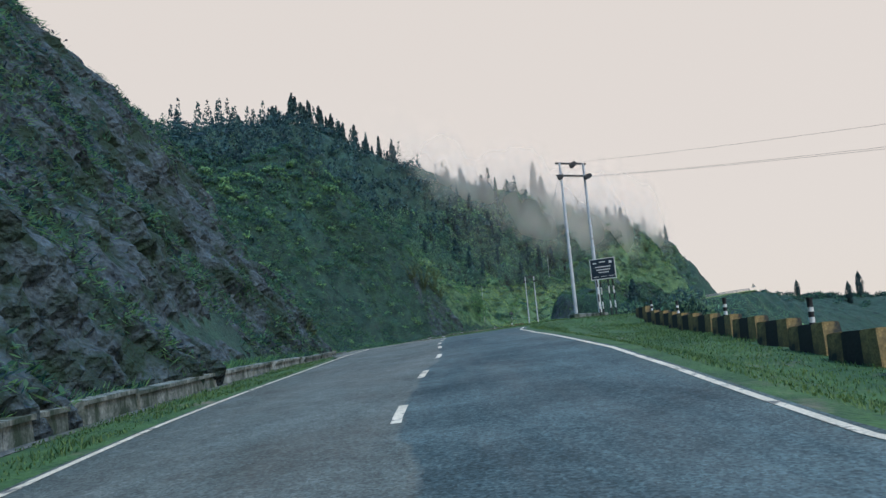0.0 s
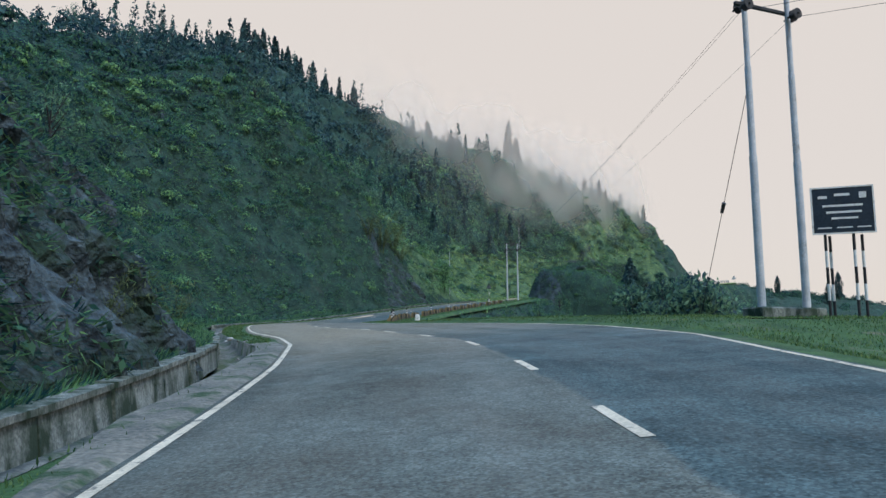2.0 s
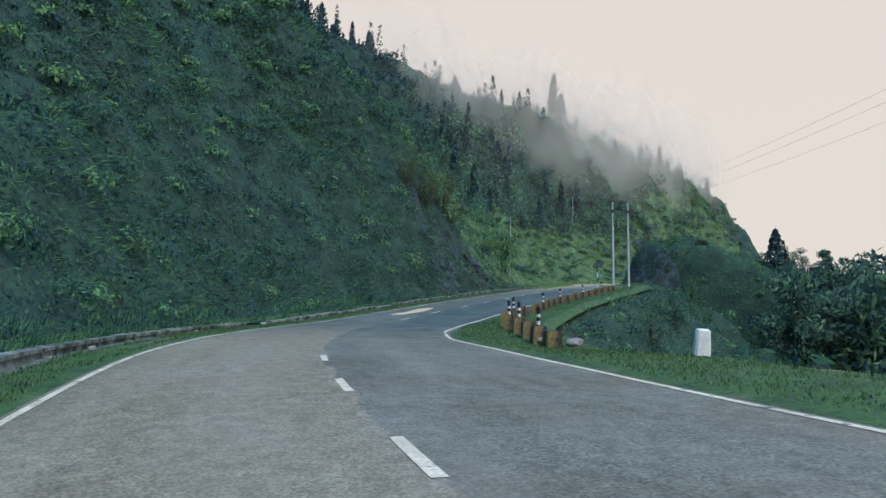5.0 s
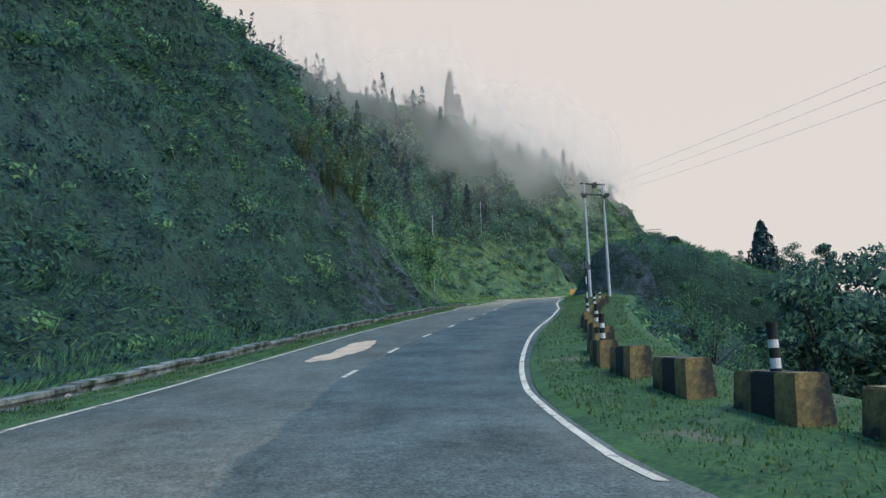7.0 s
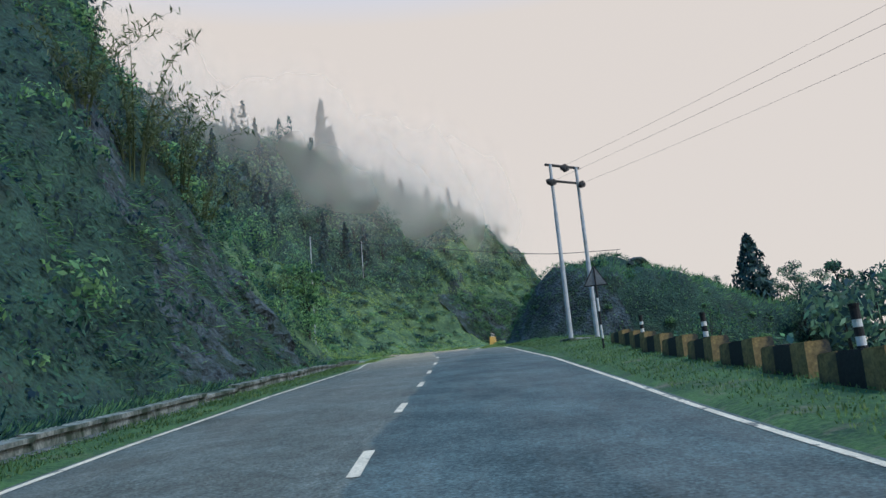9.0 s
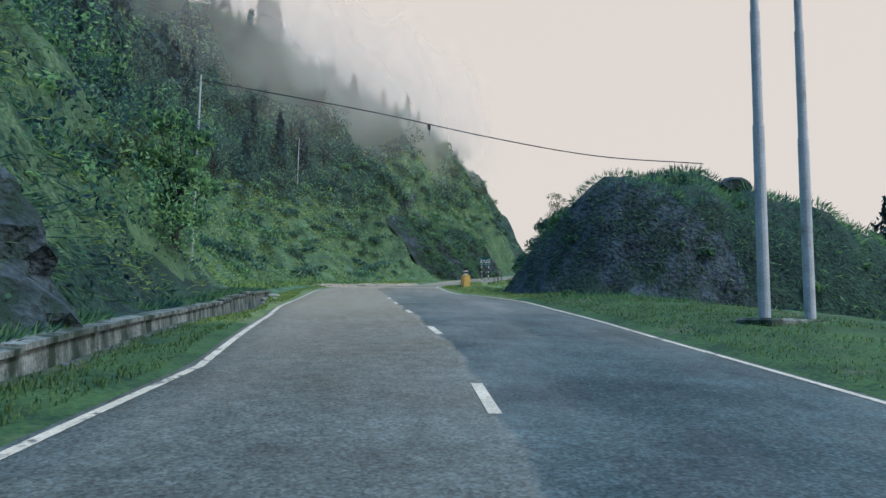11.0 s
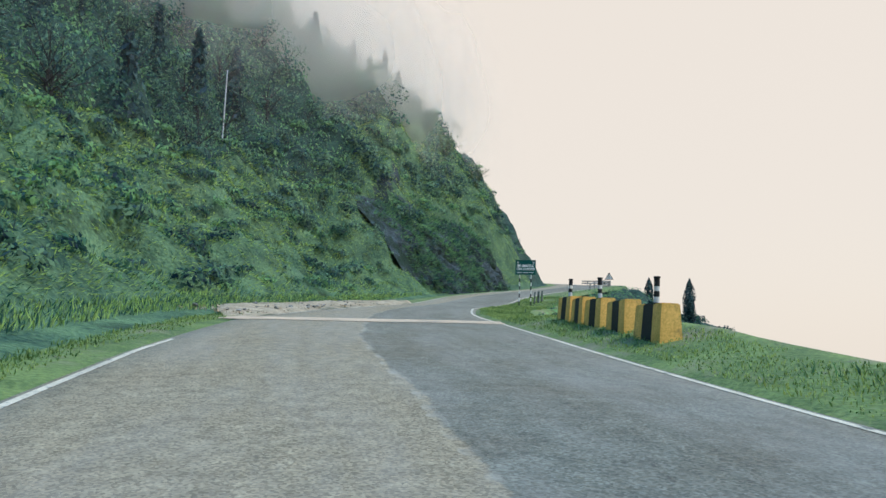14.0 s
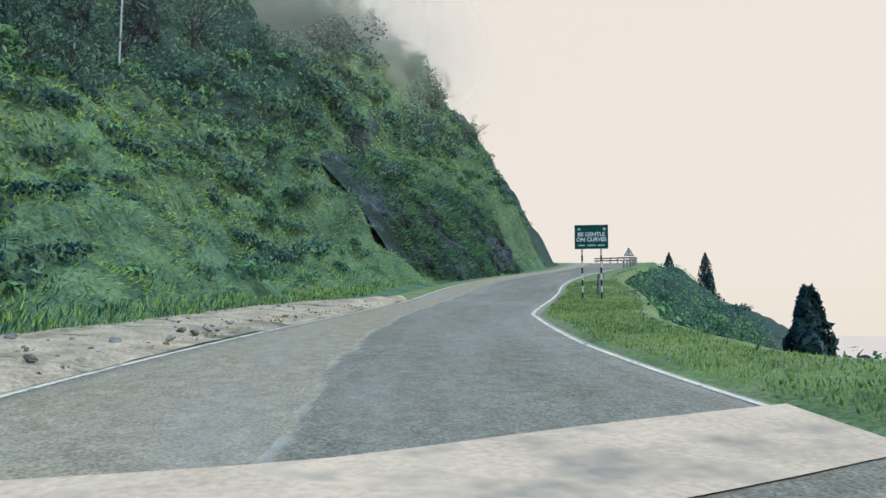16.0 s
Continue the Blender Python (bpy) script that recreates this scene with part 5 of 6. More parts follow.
for x, y, top in ((133.0, 249.0, 23.5), (112.0, 240.0, 24.5)):
    m = stand(c1, x, y, 40, top=top, height=14.0)
    t2 = copy_thing(c1, pose(*m.translation, 0, 0, 40))
    t2.scale = m.to_scale()
b1 = broadleaf("tree", 6.5, 2.3, "leafy tree with a dense crown beside the rock mound", 2600, M_WOOD)
b1.matrix_basis = stand(b1, 35.2, 136.6, top=15.2, height=6.5)
cone = conifer("conifer", 6.5, 2.5, "dense dark conifer with a ragged crown beside the rock mound", 1500, bare=0.03, needle=0.03)
cone.matrix_basis = stand(cone, 33.8, 135.9, top=16.9, height=6.5)
b2 = broadleaf("tree", 6.0, 2.0, "open-crowned tree on the valley edge", 1300, open_crown=1.0)
b2.matrix_basis = stand(b2, 37.2, 132.0, top=14.8, height=6.0)
b3 = broadleaf("tree", 5.0, 1.9, "leafy shrub tree on the valley edge", 800, M_FERN)
b3.matrix_basis = stand(b3, 36.0, 137.5, 40, top=14.6, height=5.0)
b5 = broadleaf("shrub", 5.0, 1.3, "tall fresh green shrub above the low wall", 2400, M_PALE_LEAF, 0.2, "shrub")
b5.matrix_basis = stand(b5, 5.9, 144.0, scale=1.0)
b4 = broadleaf("shrub", 3.0, 1.2, "pale flowering shrub at the edge of the drop", 900, M_BAMBOO, 0.6, "shrub")
b4.matrix_basis = stand(b4, 22.8, 145.2, scale=0.55)
for x, y, top in ((35.5, 134.0, 14.6), (38.5, 135.0, 14.2), (40.5, 131.0, 13.6), (33.0, 131.5, 12.6), (36.0, 128.5, 12.2), (42.0, 127.0, 12.5), (31.5, 127.0, 11.6), (39.0, 124.0, 11.5), (34.0, 139.5, 14.8)):
    m = stand(b1, x, y, 70 * x, top=top, height=6.5)
    t2 = copy_thing(b1, pose(*m.translation, 0, 0, 70 * x))
    t2.scale = m.to_scale()
for k in range(34):
    s = 84 + 56 * rng.random()
    q = spot(s, EDGE_R(s) + VERGE(s) + 3 + 9 * rng.random())
    t2 = copy_thing(b3, pose(float(q[0]), float(q[1]), float(land(q[:1], q[1:2])[0]) - 0.4, 0, 0, 83 * k))
    t2.scale = (0.35 + 0.4 * rng.random(),) * 3
thick_tree = broadleaf("tree", 4.0, 2.3, "dense leafy tree in the thicket above the meadow", 450, M_WOOD)
places = []
for k in range(110):
    s, d = 140 + 118 * rng.random(), 17 + 26 * rng.random()**1.3
    q = spot(s, EDGE_L(s) - d)
    places.append((float(q[0]), float(q[1]), float(0.6 + 0.7 * rng.random())))
plant(thick_tree, places, "leafy trees above the meadow")
hill_tree = broadleaf("tree", 5.5, 2.4, "round leafy tree on the green hillside", 650, M_WOOD)
places = []
for k in range(70):
    s, d = 40 + 205 * rng.random(), 16 + 40 * rng.random()
    q = spot(s, EDGE_L(s) - d)
    places.append((float(q[0]), float(q[1]), float(0.45 + 0.6 * rng.random())))
plant(hill_tree, places, "leafy trees on the hill")
bam = bamboo("bamboo", 4.6, "clump of pale arching bamboo on the crest")
plant(bam, [(-3.9, 127.0, 1.35), (-5.6, 125.2, 1.1), (-2.2, 129.5, 1.2), (-1.2, 131.0, 0.9), (62.5, 228.0, 1.0), (67.0, 227.5, 0.8), (57.0, 231.0, 1.0), (-14.0, 66.0, 0.6), (-7.5, 38.0, 0.5), (3.8, 142.5, 0.7)], "bamboo on the crests")

# ---- mist drifting over the ridge ----
def mist_material(name, tint):
    m = bpy.data.materials.new(name)
    m.use_nodes = True
    nt = m.node_tree
    nt.nodes.clear()
    out = nt.nodes.new("ShaderNodeOutputMaterial")
    dif, tra, clear = nt.nodes.new("ShaderNodeBsdfDiffuse"), nt.nodes.new("ShaderNodeBsdfTranslucent"), nt.nodes.new("ShaderNodeBsdfTransparent")
    for n in (dif, tra):
        n.inputs[0].default_value = (*tint, 1)
    both, mix = nt.nodes.new("ShaderNodeAddShader"), nt.nodes.new("ShaderNodeMixShader")
    nt.links.new(dif.outputs[0], both.inputs[0])
    nt.links.new(tra.outputs[0], both.inputs[1])
    uv = nt.nodes.new("ShaderNodeUVMap")
    uv.uv_map = "veil"
    sep = nt.nodes.new("ShaderNodeSeparateXYZ")
    nt.links.new(uv.outputs[0], sep.inputs[0])
    geo = nt.nodes.new("ShaderNodeNewGeometry")
    n1 = nt.nodes.new("ShaderNodeTexNoise")
    n1.inputs["Scale"].default_value, n1.inputs["Detail"].default_value, n1.inputs["Roughness"].default_value = 0.035, 3, 0.4
    nt.links.new(geo.outputs["Position"], n1.inputs["Vector"])
    mr = nt.nodes.new("ShaderNodeMapRange")
    mr.inputs[1].default_value, mr.inputs[2].default_value, mr.inputs[3].default_value = 0.32, 0.64, 0.5
    nt.links.new(n1.outputs[0], mr.inputs[0])
    mul = nt.nodes.new("ShaderNodeMath")
    mul.operation = "MULTIPLY"
    nt.links.new(mr.outputs[0], mul.inputs[0])
    nt.links.new(sep.outputs["X"], mul.inputs[1])
    nt.links.new(mul.outputs[0], mix.inputs[0])
    nt.links.new(clear.outputs[0], mix.inputs[1])
    nt.links.new(both.outputs[0], mix.inputs[2])
    nt.links.new(mix.outputs[0], out.inputs[0])
    return m


M_MIST = mist_material("mist", (0.78, 0.665, 0.545))


def layer_of(a, x, y, z, dens, material, label):
    idx = np.arange(a.size).reshape(a.shape)
    f = np.stack([idx[:-1, :-1], idx[1:, :-1], idx[1:, 1:], idx[:-1, 1:]], -1).reshape(-1, 4)
    ob = shell("mist", np.stack([x, y, z], -1).reshape(-1, 3), f, material)
    layer = ob.data.uv_layers.new(name="veil")
    li = np.empty(len(ob.data.loops), np.int32)
    ob.data.loops.foreach_get("vertex_index", li)
    d = np.clip(dens, 0, 1).ravel()[li]
    layer.data.foreach_set("uv", np.stack([d, d], 1).reshape(-1))
    return tagged(ob, label, "mist", kind="stuff")


def curtain(s_at, strength, low, below, seed, label):
    """A sheet of mist standing across the hillside, thickening with height and thinning out above the trees."""
    d, b = np.meshgrid(np.linspace(2, 150, 75), np.linspace(0, 1, 48), indexing="ij")
    q = spot(np.full(d.size, float(s_at)), EDGE_L(s_at) - d.ravel())
    x, y = q[:, 0].reshape(d.shape), q[:, 1].reshape(d.shape)
    floor_z = land(x[:, 0], y[:, 0])[:, None]
    z = floor_z - 1 + 48 * b
    x = x + 4 * fbm(d, z, 30, seed)
    wisp = fbm(d, z, 34, seed + 1, 3)
    ease = lambda v: np.clip(v, 0, 1)**2 * (3 - 2 * np.clip(v, 0, 1))
    crest = np.clip(RIDGE(x), low + 8, 80)
    grow = ease((z - crest + below - 13 * wisp) / 17)
    above = ease(1 - (z - floor_z - 8 - 5 * fbm(d, z * 0, 15, seed + 2)) / 17)
    dens = (strength * grow + 0.02) * above * ease((150 - d) / 30) * ease((d - 2) / 14) * ease((x + 24) / 38)
    return layer_of(d, x, y, z, dens, M_MIST, label)


for k, (s_at, strength, low, below) in enumerate(((182, 0.28, 22, 7), (191, 0.36, 22, 12), (200, 0.42, 21, 17), (210, 0.46, 21, 21), (221, 0.5, 21, 22), (233, 0.55, 20, 20), (247, 0.65, 18, 16))):
    curtain(s_at, strength, low, below, 11 + 3 * k, "pale mist drifting over the upper hill")


# ---- power line ----
def h_pole(name, a, b, top, label):
    """Two steel poles with two cross-arms and disc insulators."""
    ax, ay = b[0] - a[0], b[1] - a[1]
    gap, turn = math.hypot(ax, ay), math.degrees(math.atan2(ay, ax))
    h = top - a[2]
    pole = base(name, pose(a[0], a[1], a[2], 0, 0, turn), label, "power pole", "power poles")
    for x in (0, gap):
        bm = bmesh.new()
        rod(bm, (x, 0, -0.6), (x, 0, h * 0.45), 0.105, 0.10, 14)
        rod(bm, (x, 0, h * 0.45), (x, 0, h * 0.72), 0.088, 0.085, 14)
        rod(bm, (x, 0, h * 0.72), (x, 0, h), 0.072, 0.07, 14)
        part("pole", bm, M_POLE, pole, "pale galvanised tubular steel pole", smooth=False)
    bm = bmesh.new()
    box(bm, gap + 0.45, 0.10, 0.10, (gap / 2, 0.08, h - 0.04), bevel=0.01)
    part("top_arm", bm, M_DARK, pole, "dark steel channel")
    bm = bmesh.new()
    box(bm, gap + 0.5, 0.10, 0.09, (gap / 2, 0.08, h - 0.78), bevel=0.01)
    part("lower_arm", bm, M_DARK, pole, "dark steel channel")
    for x, y, z in ((gap * 0.42, -0.28, h - 0.22), (gap * 0.72, 0.35, h + 0.08), (-0.22, -0.3, h - 0.95), (0.18, 0.35, h - 0.68), (gap - 0.05, -0.3, h - 0.92), (gap + 0.5, 0.32, h - 0.66)):
        bm = bmesh.new()
        for k in range(3):
            rod(bm, (x, y + 0.09 * k - 0.1, z), (x, y + 0.09 * k - 0.06, z), 0.15, 0.09, 12)
        rod(bm, (x, y - 0.16, z), (x, y + 0.24, z), 0.03, 0.03, 6)
        part("insulator", bm, M_DARK, pole, "stack of dark brown porcelain discs")
    return pole


P1, P2 = (7.25, 42.65, 4.3), (13.5, 126.6, 9.8)
h_pole("power_pole", P1, (8.72, 43.15, 4.3), 13.34, "tall double steel power pole on the grassy verge")
h_pole("power_pole", P2, (15.0, 126.8, 9.8), 17.8, "tall double steel power pole by the bend")
for (x, y, z), turn in (((7.98, 42.9, 4.12), 18.8), ((14.25, 126.7, 9.62), 7.6)):
    bm = bmesh.new()
    box(bm, 2.2, 0.75, 0.3, bevel=0.04)
    pl = part("plinth", bm, M_CONCRETE)
    pl.matrix_basis = pose(x, y, z, 0, 0, turn)
    tagged(pl, "rough concrete footing of the power pole", "footing", "pole footings")


def wire(name, a, b, sag, r, label, parts=28, category="cable", group="power lines"):
    cu = bpy.data.curves.new(name, "CURVE")
    cu.dimensions, cu.bevel_depth, cu.bevel_resolution = "3D", r, 1
    sp = cu.splines.new("POLY")
    sp.points.add(parts)
    for i in range(parts + 1):
        t = i / parts
        p_ = Vector(a).lerp(Vector(b), t)
        sp.points[i].co = (p_.x, p_.y, p_.z - 4 * sag * t * (1 - t), 1)
    cu.materials.append(M_DARK)
    return tagged(new(name, cu), label, category, group)


for (ax, ay, az), (bx, by, bz) in (((7.1, 42.9, 12.4), (13.3, 126.2, 16.9)), ((8.0, 42.9, 13.3), (14.1, 126.2, 17.7)), ((8.9, 43.4, 12.5), (15.2, 126.4, 17.0))):
    wire("power_line", (ax, ay, az), (bx, by, bz), 1.1, 0.0045, "thin power line strung between the poles")
    wire("power_line", (ax + 0.2, ay - 0.3, az), (ax + 34, ay - 62, az - 12.0), 1.2, 0.006, "thin power line running down the valley")
wire("stay_wire", (7.25, 42.7, 10.3), (7.1, 46.3, 4.1), 0.0, 0.010, "steel stay wire of the power pole", 2)
bm = bmesh.new()
rod(bm, (7.18, 44.35, 7.46), (7.17, 44.5, 7.2), 0.06, 0.05, 8)
tagged(part("strain_insulator", bm, M_DARK), "dark egg-shaped insulator on the stay wire", "insulator")
bm = bmesh.new()
box(bm, 0.55, 0.4, 0.35, top=0.7, bevel=0.05)
blk = part("stay_anchor", bm, M_CONCRETE)
blk.matrix_basis = pose(7.1, 46.3, 3.85, 0, 0, 20)
tagged(blk, "small concrete block holding the stay wire", "anchor")
thick = [(7.0, 146.6, 19.1), (13.5, 143.2, 17.8), (17.0, 142.6, 17.4), (22.0, 141.5, 16.95), (27.0, 140.4, 17.0)]
cu = bpy.data.curves.new("hanging_cable", "CURVE")
cu.dimensions, cu.bevel_depth, cu.bevel_resolution = "3D", 0.022, 2
sp = cu.splines.new("POLY")
gl = glide(thick, 0.7)
sp.points.add(len(gl) - 1)
for i, q in enumerate(gl):
    sp.points[i].co = (*q, 1)
cu.materials.append(M_DARK)
tagged(new("hanging_cable", cu), "thick black cable sagging across the road", "cable")
bm = bmesh.new()
rod(bm, (15.0, 142.95, 17.62), (15.02, 142.95, 17.4), 0.07, 0.05, 8)
rod(bm, (15.02, 142.95, 17.4), (15.02, 142.95, 17.15), 0.012, 0.01, 5)
tagged(part("cable_clamp", bm, M_DARK), "dark clamp hanging on the black cable", "clamp")


def small_pole(x, y, top, label, r=0.045):
    z = float(land(np.array([x]), np.array([y]))[0])
    p_ = base("service_pole", pose(x, y, z), label, "pole", "service poles")
    bm = bmesh.new()
    rod(bm, (0, 0, -0.4), (0, 0, top - z), r, 0.8 * r, 10)
    part("pole", bm, M_POLE, p_)
    bm = bmesh.new()
    rod(bm, (-0.05, 0, top - z - 0.15), (0.55, 0.1, top - z - 0.35), 0.02, 0.02, 6)
    part("bracket", bm, M_DARK, p_)
    return p_


small_pole(7.0, 146.6, 19.3, "slim pale service pole on the slope")
small_pole(28.8, 206.5, 33.4, "slim pale service pole on the slope", 0.06)
wire("power_line", (7.0, 146.6, 19.1), (28.8, 206.5, 33.2), 1.2, 0.012, "thin cable between the service poles")


# ---- signs ----
def striped_post(parent, x, y, z0, z1, r=0.035, bands=6, name="post"):
    post = new(name)
    post.parent = parent
    post.location = (x, y, 0)
    for k in range(bands):
        a, b = z0 + (z1 - z0) * k / bands, z0 + (z1 - z0) * (k + 1) / bands
        bm = bmesh.new()
        rod(bm, (0, 0, a), (0, 0, b), r, r, 10)
        part("band", bm, M_BLACK if k % 2 == 0 else M_WHITE, post, "black band" if k % 2 == 0 else "white band")
    return post


def text_part(words, size, x, z, y, parent, material, label):
    cu = bpy.data.curves.new("lettering", "FONT")
    cu.body, cu.size, cu.align_x, cu.align_y, cu.extrude = words, size, "CENTER", "CENTER", 0.003
    cu.offset = 0.007
    cu.materials.append(material)
    ob = new("lettering", cu)
    ob.parent = parent
    ob.matrix_basis = pose(x, y, z, 90, 0, 0)
    return tagged(ob, label)


def bar(parent, x, z, w, h, y, material, name="bar"):
    bm = bmesh.new()
    box(bm, w, 0.006, h, (x, y, z - h / 2))
    return part(name, bm, material, parent)


def board(name, at, turn, width, height, foot, posts, face, label, bands=6):
    """A sign board on striped posts; its origin is at the middle of its lower edge."""
    sg = base(name, pose(*at, 0, 0, turn), label, "road sign", "road signs")
    bm = bmesh.new()
    box(bm, width, 0.03, height, (0, 0, 0), bevel=0.006)
    part("panel", bm, face, sg, "painted sheet metal panel")
    t = 0.035
    for nm, w, h, x, z in (("rim", width + 2 * t, t, 0, height), ("rim", width + 2 * t, t, 0, -t), ("rim", t, height, -width / 2 - t / 2, 0), ("rim", t, height, width / 2 + t / 2, 0)):
        bm = bmesh.new()
        box(bm, w, 0.05, h, (x, 0, z))
        part(nm, bm, M_WHITE if face is M_NAVY else M_GREEN, sg)
    for x, y in posts:
        striped_post(sg, x, y, -foot, -0.04, bands=bands)
    return sg


s1 = board("road_sign", (8.78, 41.38, 6.17), -22.6, 1.32, 1.1, 2.05, ((-0.42, 0.02), (-0.28, 0.3), (0.2, 0.02), (0.42, 0.25)), M_NAVY, "dark blue notice board on striped black and white posts", 5)
for x, z, w, h in ((0.0, 0.93, 0.34, 0.09), (0.0, 0.66, 0.88, 0.075), (0.02, 0.5, 0.78, 0.075), (0.03, 0.35, 0.58, 0.07), (-0.42, 0.12, 0.3, 0.04), (0.02, 0.12, 0.34, 0.04), (0.44, 0.12, 0.3, 0.04)):
    bar(s1, x, z, w, h * 0.7, -0.02, M_WHITE)
bar(s1, -0.43, 0.88, 0.2, 0.07, -0.02, M_WHITE, "emblem")
bar(s1, 0.45, 0.9, 0.16, 0.15, -0.02, M_WHITE, "emblem")
g1 = board("road_sign", (42.67, 184.57, 16.6), -42.5, 1.2, 0.86, 1.95, ((-0.36, 0.03), (0.36, 0.03)), M_GREEN, "green road safety board on striped posts", 8)
text_part("BE GENTLE", 0.21, 0.0, 0.52, -0.02, g1, M_LETTER, "white capital lettering")
text_part("ON CURVES", 0.21, 0.0, 0.32, -0.02, g1, M_LETTER, "white capital lettering")
for x, w in ((-0.37, 0.27), (0.0, 0.31), (0.37, 0.27)):
    bar(g1, x, 0.1, w, 0.05, -0.02, M_WHITE)
bar(g1, -0.47, 0.73, 0.09, 0.07, -0.02, M_WHITE, "emblem")
bar(g1, 0.49, 0.73, 0.1, 0.09, -0.02, M_WHITE, "emblem")


def warning_sign(at, turn, foot, width, label, bands, front):
    """A triangular plate on a striped post."""
    sg = base("warning_sign", pose(*at, 0, 0, turn), label, "road sign", "road signs")
    h = width * 0.87
    for nm, k, y, mat in (("plate", 1.0, 0.0, M_BLACK), ("face", 0.84, -0.012, M_WHITE if front else M_STEEL)):
        bm = bmesh.new()
        lo, hi = h / 3 * (1 - k), h / 3 + h * 2 / 3 * k
        vs = [bm.verts.new((x * k, y + t, z)) for t in (-0.008, 0.008) for x, z in ((-width / 2, lo), (width / 2, lo), (0, hi))]
        bm.faces.new(vs[:3])
        bm.faces.new(vs[5:2:-1])
        for i in range(3):
            bm.faces.new((vs[i], vs[3 + i], vs[3 + (i + 1) % 3], vs[(i + 1) % 3]))
        bmesh.ops.recalc_face_normals(bm, faces=bm.faces)
        part(nm, bm, mat, sg)
    bm = bmesh.new()
    box(bm, 0.045, 0.03, h * 0.85, (0, -0.035, 0.0))
    part("brace", bm, M_BLACK, sg)
    striped_post(sg, 0, 0.03, -foot, 0.05, bands=bands)
    return sg


warning_sign((10.0, 119.2, 10.95), -34, 2.15, 0.82, "triangular sheet metal warning sign seen from behind", 5, False)
warning_sign((95.0, 232.0, 22.6), -44, 1.6, 1.3, "triangular warning sign at the end of the railing", 4, True)


# ---- guard blocks ----
def guard_block(width, label, paint):
    """A tapered concrete guard block with yellow and black stripes; its road face looks along -x."""
    g = base("guard_block", Matrix(), label, "guard block", "guard blocks")
    h, t, k, ky = 0.74, 0.46, 0.74, 0.92
    edges_ = (-0.5, -0.19, 0.19, 0.5)
    for i, mat in enumerate((paint, M_BLACK, paint)):
        bm = bmesh.new()
        y0, y1 = edges_[i] * width, edges_[i + 1] * width
        vs = []
        for z, kx, kk in ((-0.25, 1.0, 1.0), (h, k, ky)):
            for x, y in ((-t / 2, y0), (t / 2, y0), (t / 2, y1), (-t / 2, y1)):
                vs.append(bm.verts.new((x * kx, y * kk, z + (0.015 * math.sin(9 * y) if z > 0 else 0))))
        for f in ((3, 2, 1, 0), (4, 5, 6, 7), (0, 1, 5, 4), (1, 2, 6, 5), (2, 3, 7, 6), (3, 0, 4, 7)):
            bm.faces.new([vs[j] for j in f])
        bmesh.ops.recalc_face_normals(bm, faces=bm.faces)
        bmesh.ops.bevel(bm, geom=[e for e in bm.edges if abs(e.verts[0].co.z - h) < 0.06 and abs(e.verts[1].co.z - h) < 0.06], offset=0.018, segments=2, affect="EDGES")
        part("stripe", bm, mat, g, "faded yellow stripe" if mat is paint else "black painted stripe")
    return g


def guide_post(at, lean=0.0):
    """A short round post banded black and white, with a reflector and a flat cap."""
    p_ = base("guide_post", pose(*at, lean, lean * 0.6, 0), "short black and white guide post on a guard block", "guide post", "guide posts")
    for a, b, r, mat, nm in ((0, 0.05, 0.065, M_BLACK, "collar"), (0.05, 0.16, 0.055, M_WHITE, "band"), (0.16, 0.27, 0.055, M_BLACK, "band"), (0.27, 0.36, 0.055, M_WHITE, "band"), (0.36, 0.52, 0.056, M_BLACK, "band"), (0.52, 0.55, 0.066, M_BLACK, "cap")):
        bm = bmesh.new()
        rod(bm, (0, 0, a), (0, 0, b), r, r, 12)
        part(nm, bm, mat, p_, "white band" if mat is M_WHITE else "")
    return p_


shaded_block = guard_block(1.5, "concrete guard block striped in shade-darkened yellow and black", M_SHADED_YELLOW)
fresh = guard_block(1.5, "concrete guard block striped in yellow and black", M_YELLOW)
used = set()
block_line = []
ua = table((5, 7.4), (9, 7.9), (13.5, 8.7), (27, 11.0), (38, 13.6))
for s in np.arange(5.5, 38.5, 2.3):
    block_line.append((s, float(ua(s)), 0.0))
ub = table((78.9, 5.2), (81.2, 5.12), (83.4, 5.0), (85.6, 4.82), (87.6, 4.5), (90, 4.35), (96, 4.4), (100, 5.2), (107, 5.5), (113, 6.2), (119, 6.8), (124.6, 7.7))
for s in (78.9, 81.2, 83.4, 85.6, 87.6, 90.1, 92.9, 95.2, 97.5, 99.8, 101.9, 103.9, 106.0, 108.1, 110.2, 112.3, 114.5, 116.6, 118.8, 121.0, 123.2, 125.3):
    block_line.append((s, float(ub(s)), 0.0))
for s in (165.2, 167.3, 169.35, 171.0, 172.65):
    block_line.append((s, 5.22, 0.0))
for k, (s, u, _) in enumerate(block_line):
    e = u - float(EDGE_R(s))
    q = spot(s, u, float(RISE(s)) * min(max(e / 2 - 0.15, 0), 1))
    turn = heading(s) + 4 * (rng.random() - 0.5)
    sunk = (0.14 if s < 60 else 0.22 if s < 140 else 0.08) + 0.08 * min(max((s - 94) / 8, 0), 1) * (s < 140)
    m = pose(q[0], q[1], q[2] - sunk, 1.5 * (rng.random() - 0.5), 2.0 * (rng.random() - 0.5), turn)
    # blocks before s = 140 take the paint with shade in its colour
    kind = shaded_block if s < 140 else fresh
    if kind.name in used:
        copy_thing(kind, m)
    else:
        kind.matrix_basis = m
        used.add(kind.name)
    if k % 3 == 1 and s < 150 and not 78 < s < 86 or s == 85.6 or s in (165.2, 169.35, 172.65) or s == 81.2:
        guide_post((q[0], q[1], q[2] + 0.72 - sunk), 4 * (rng.random() - 0.5))
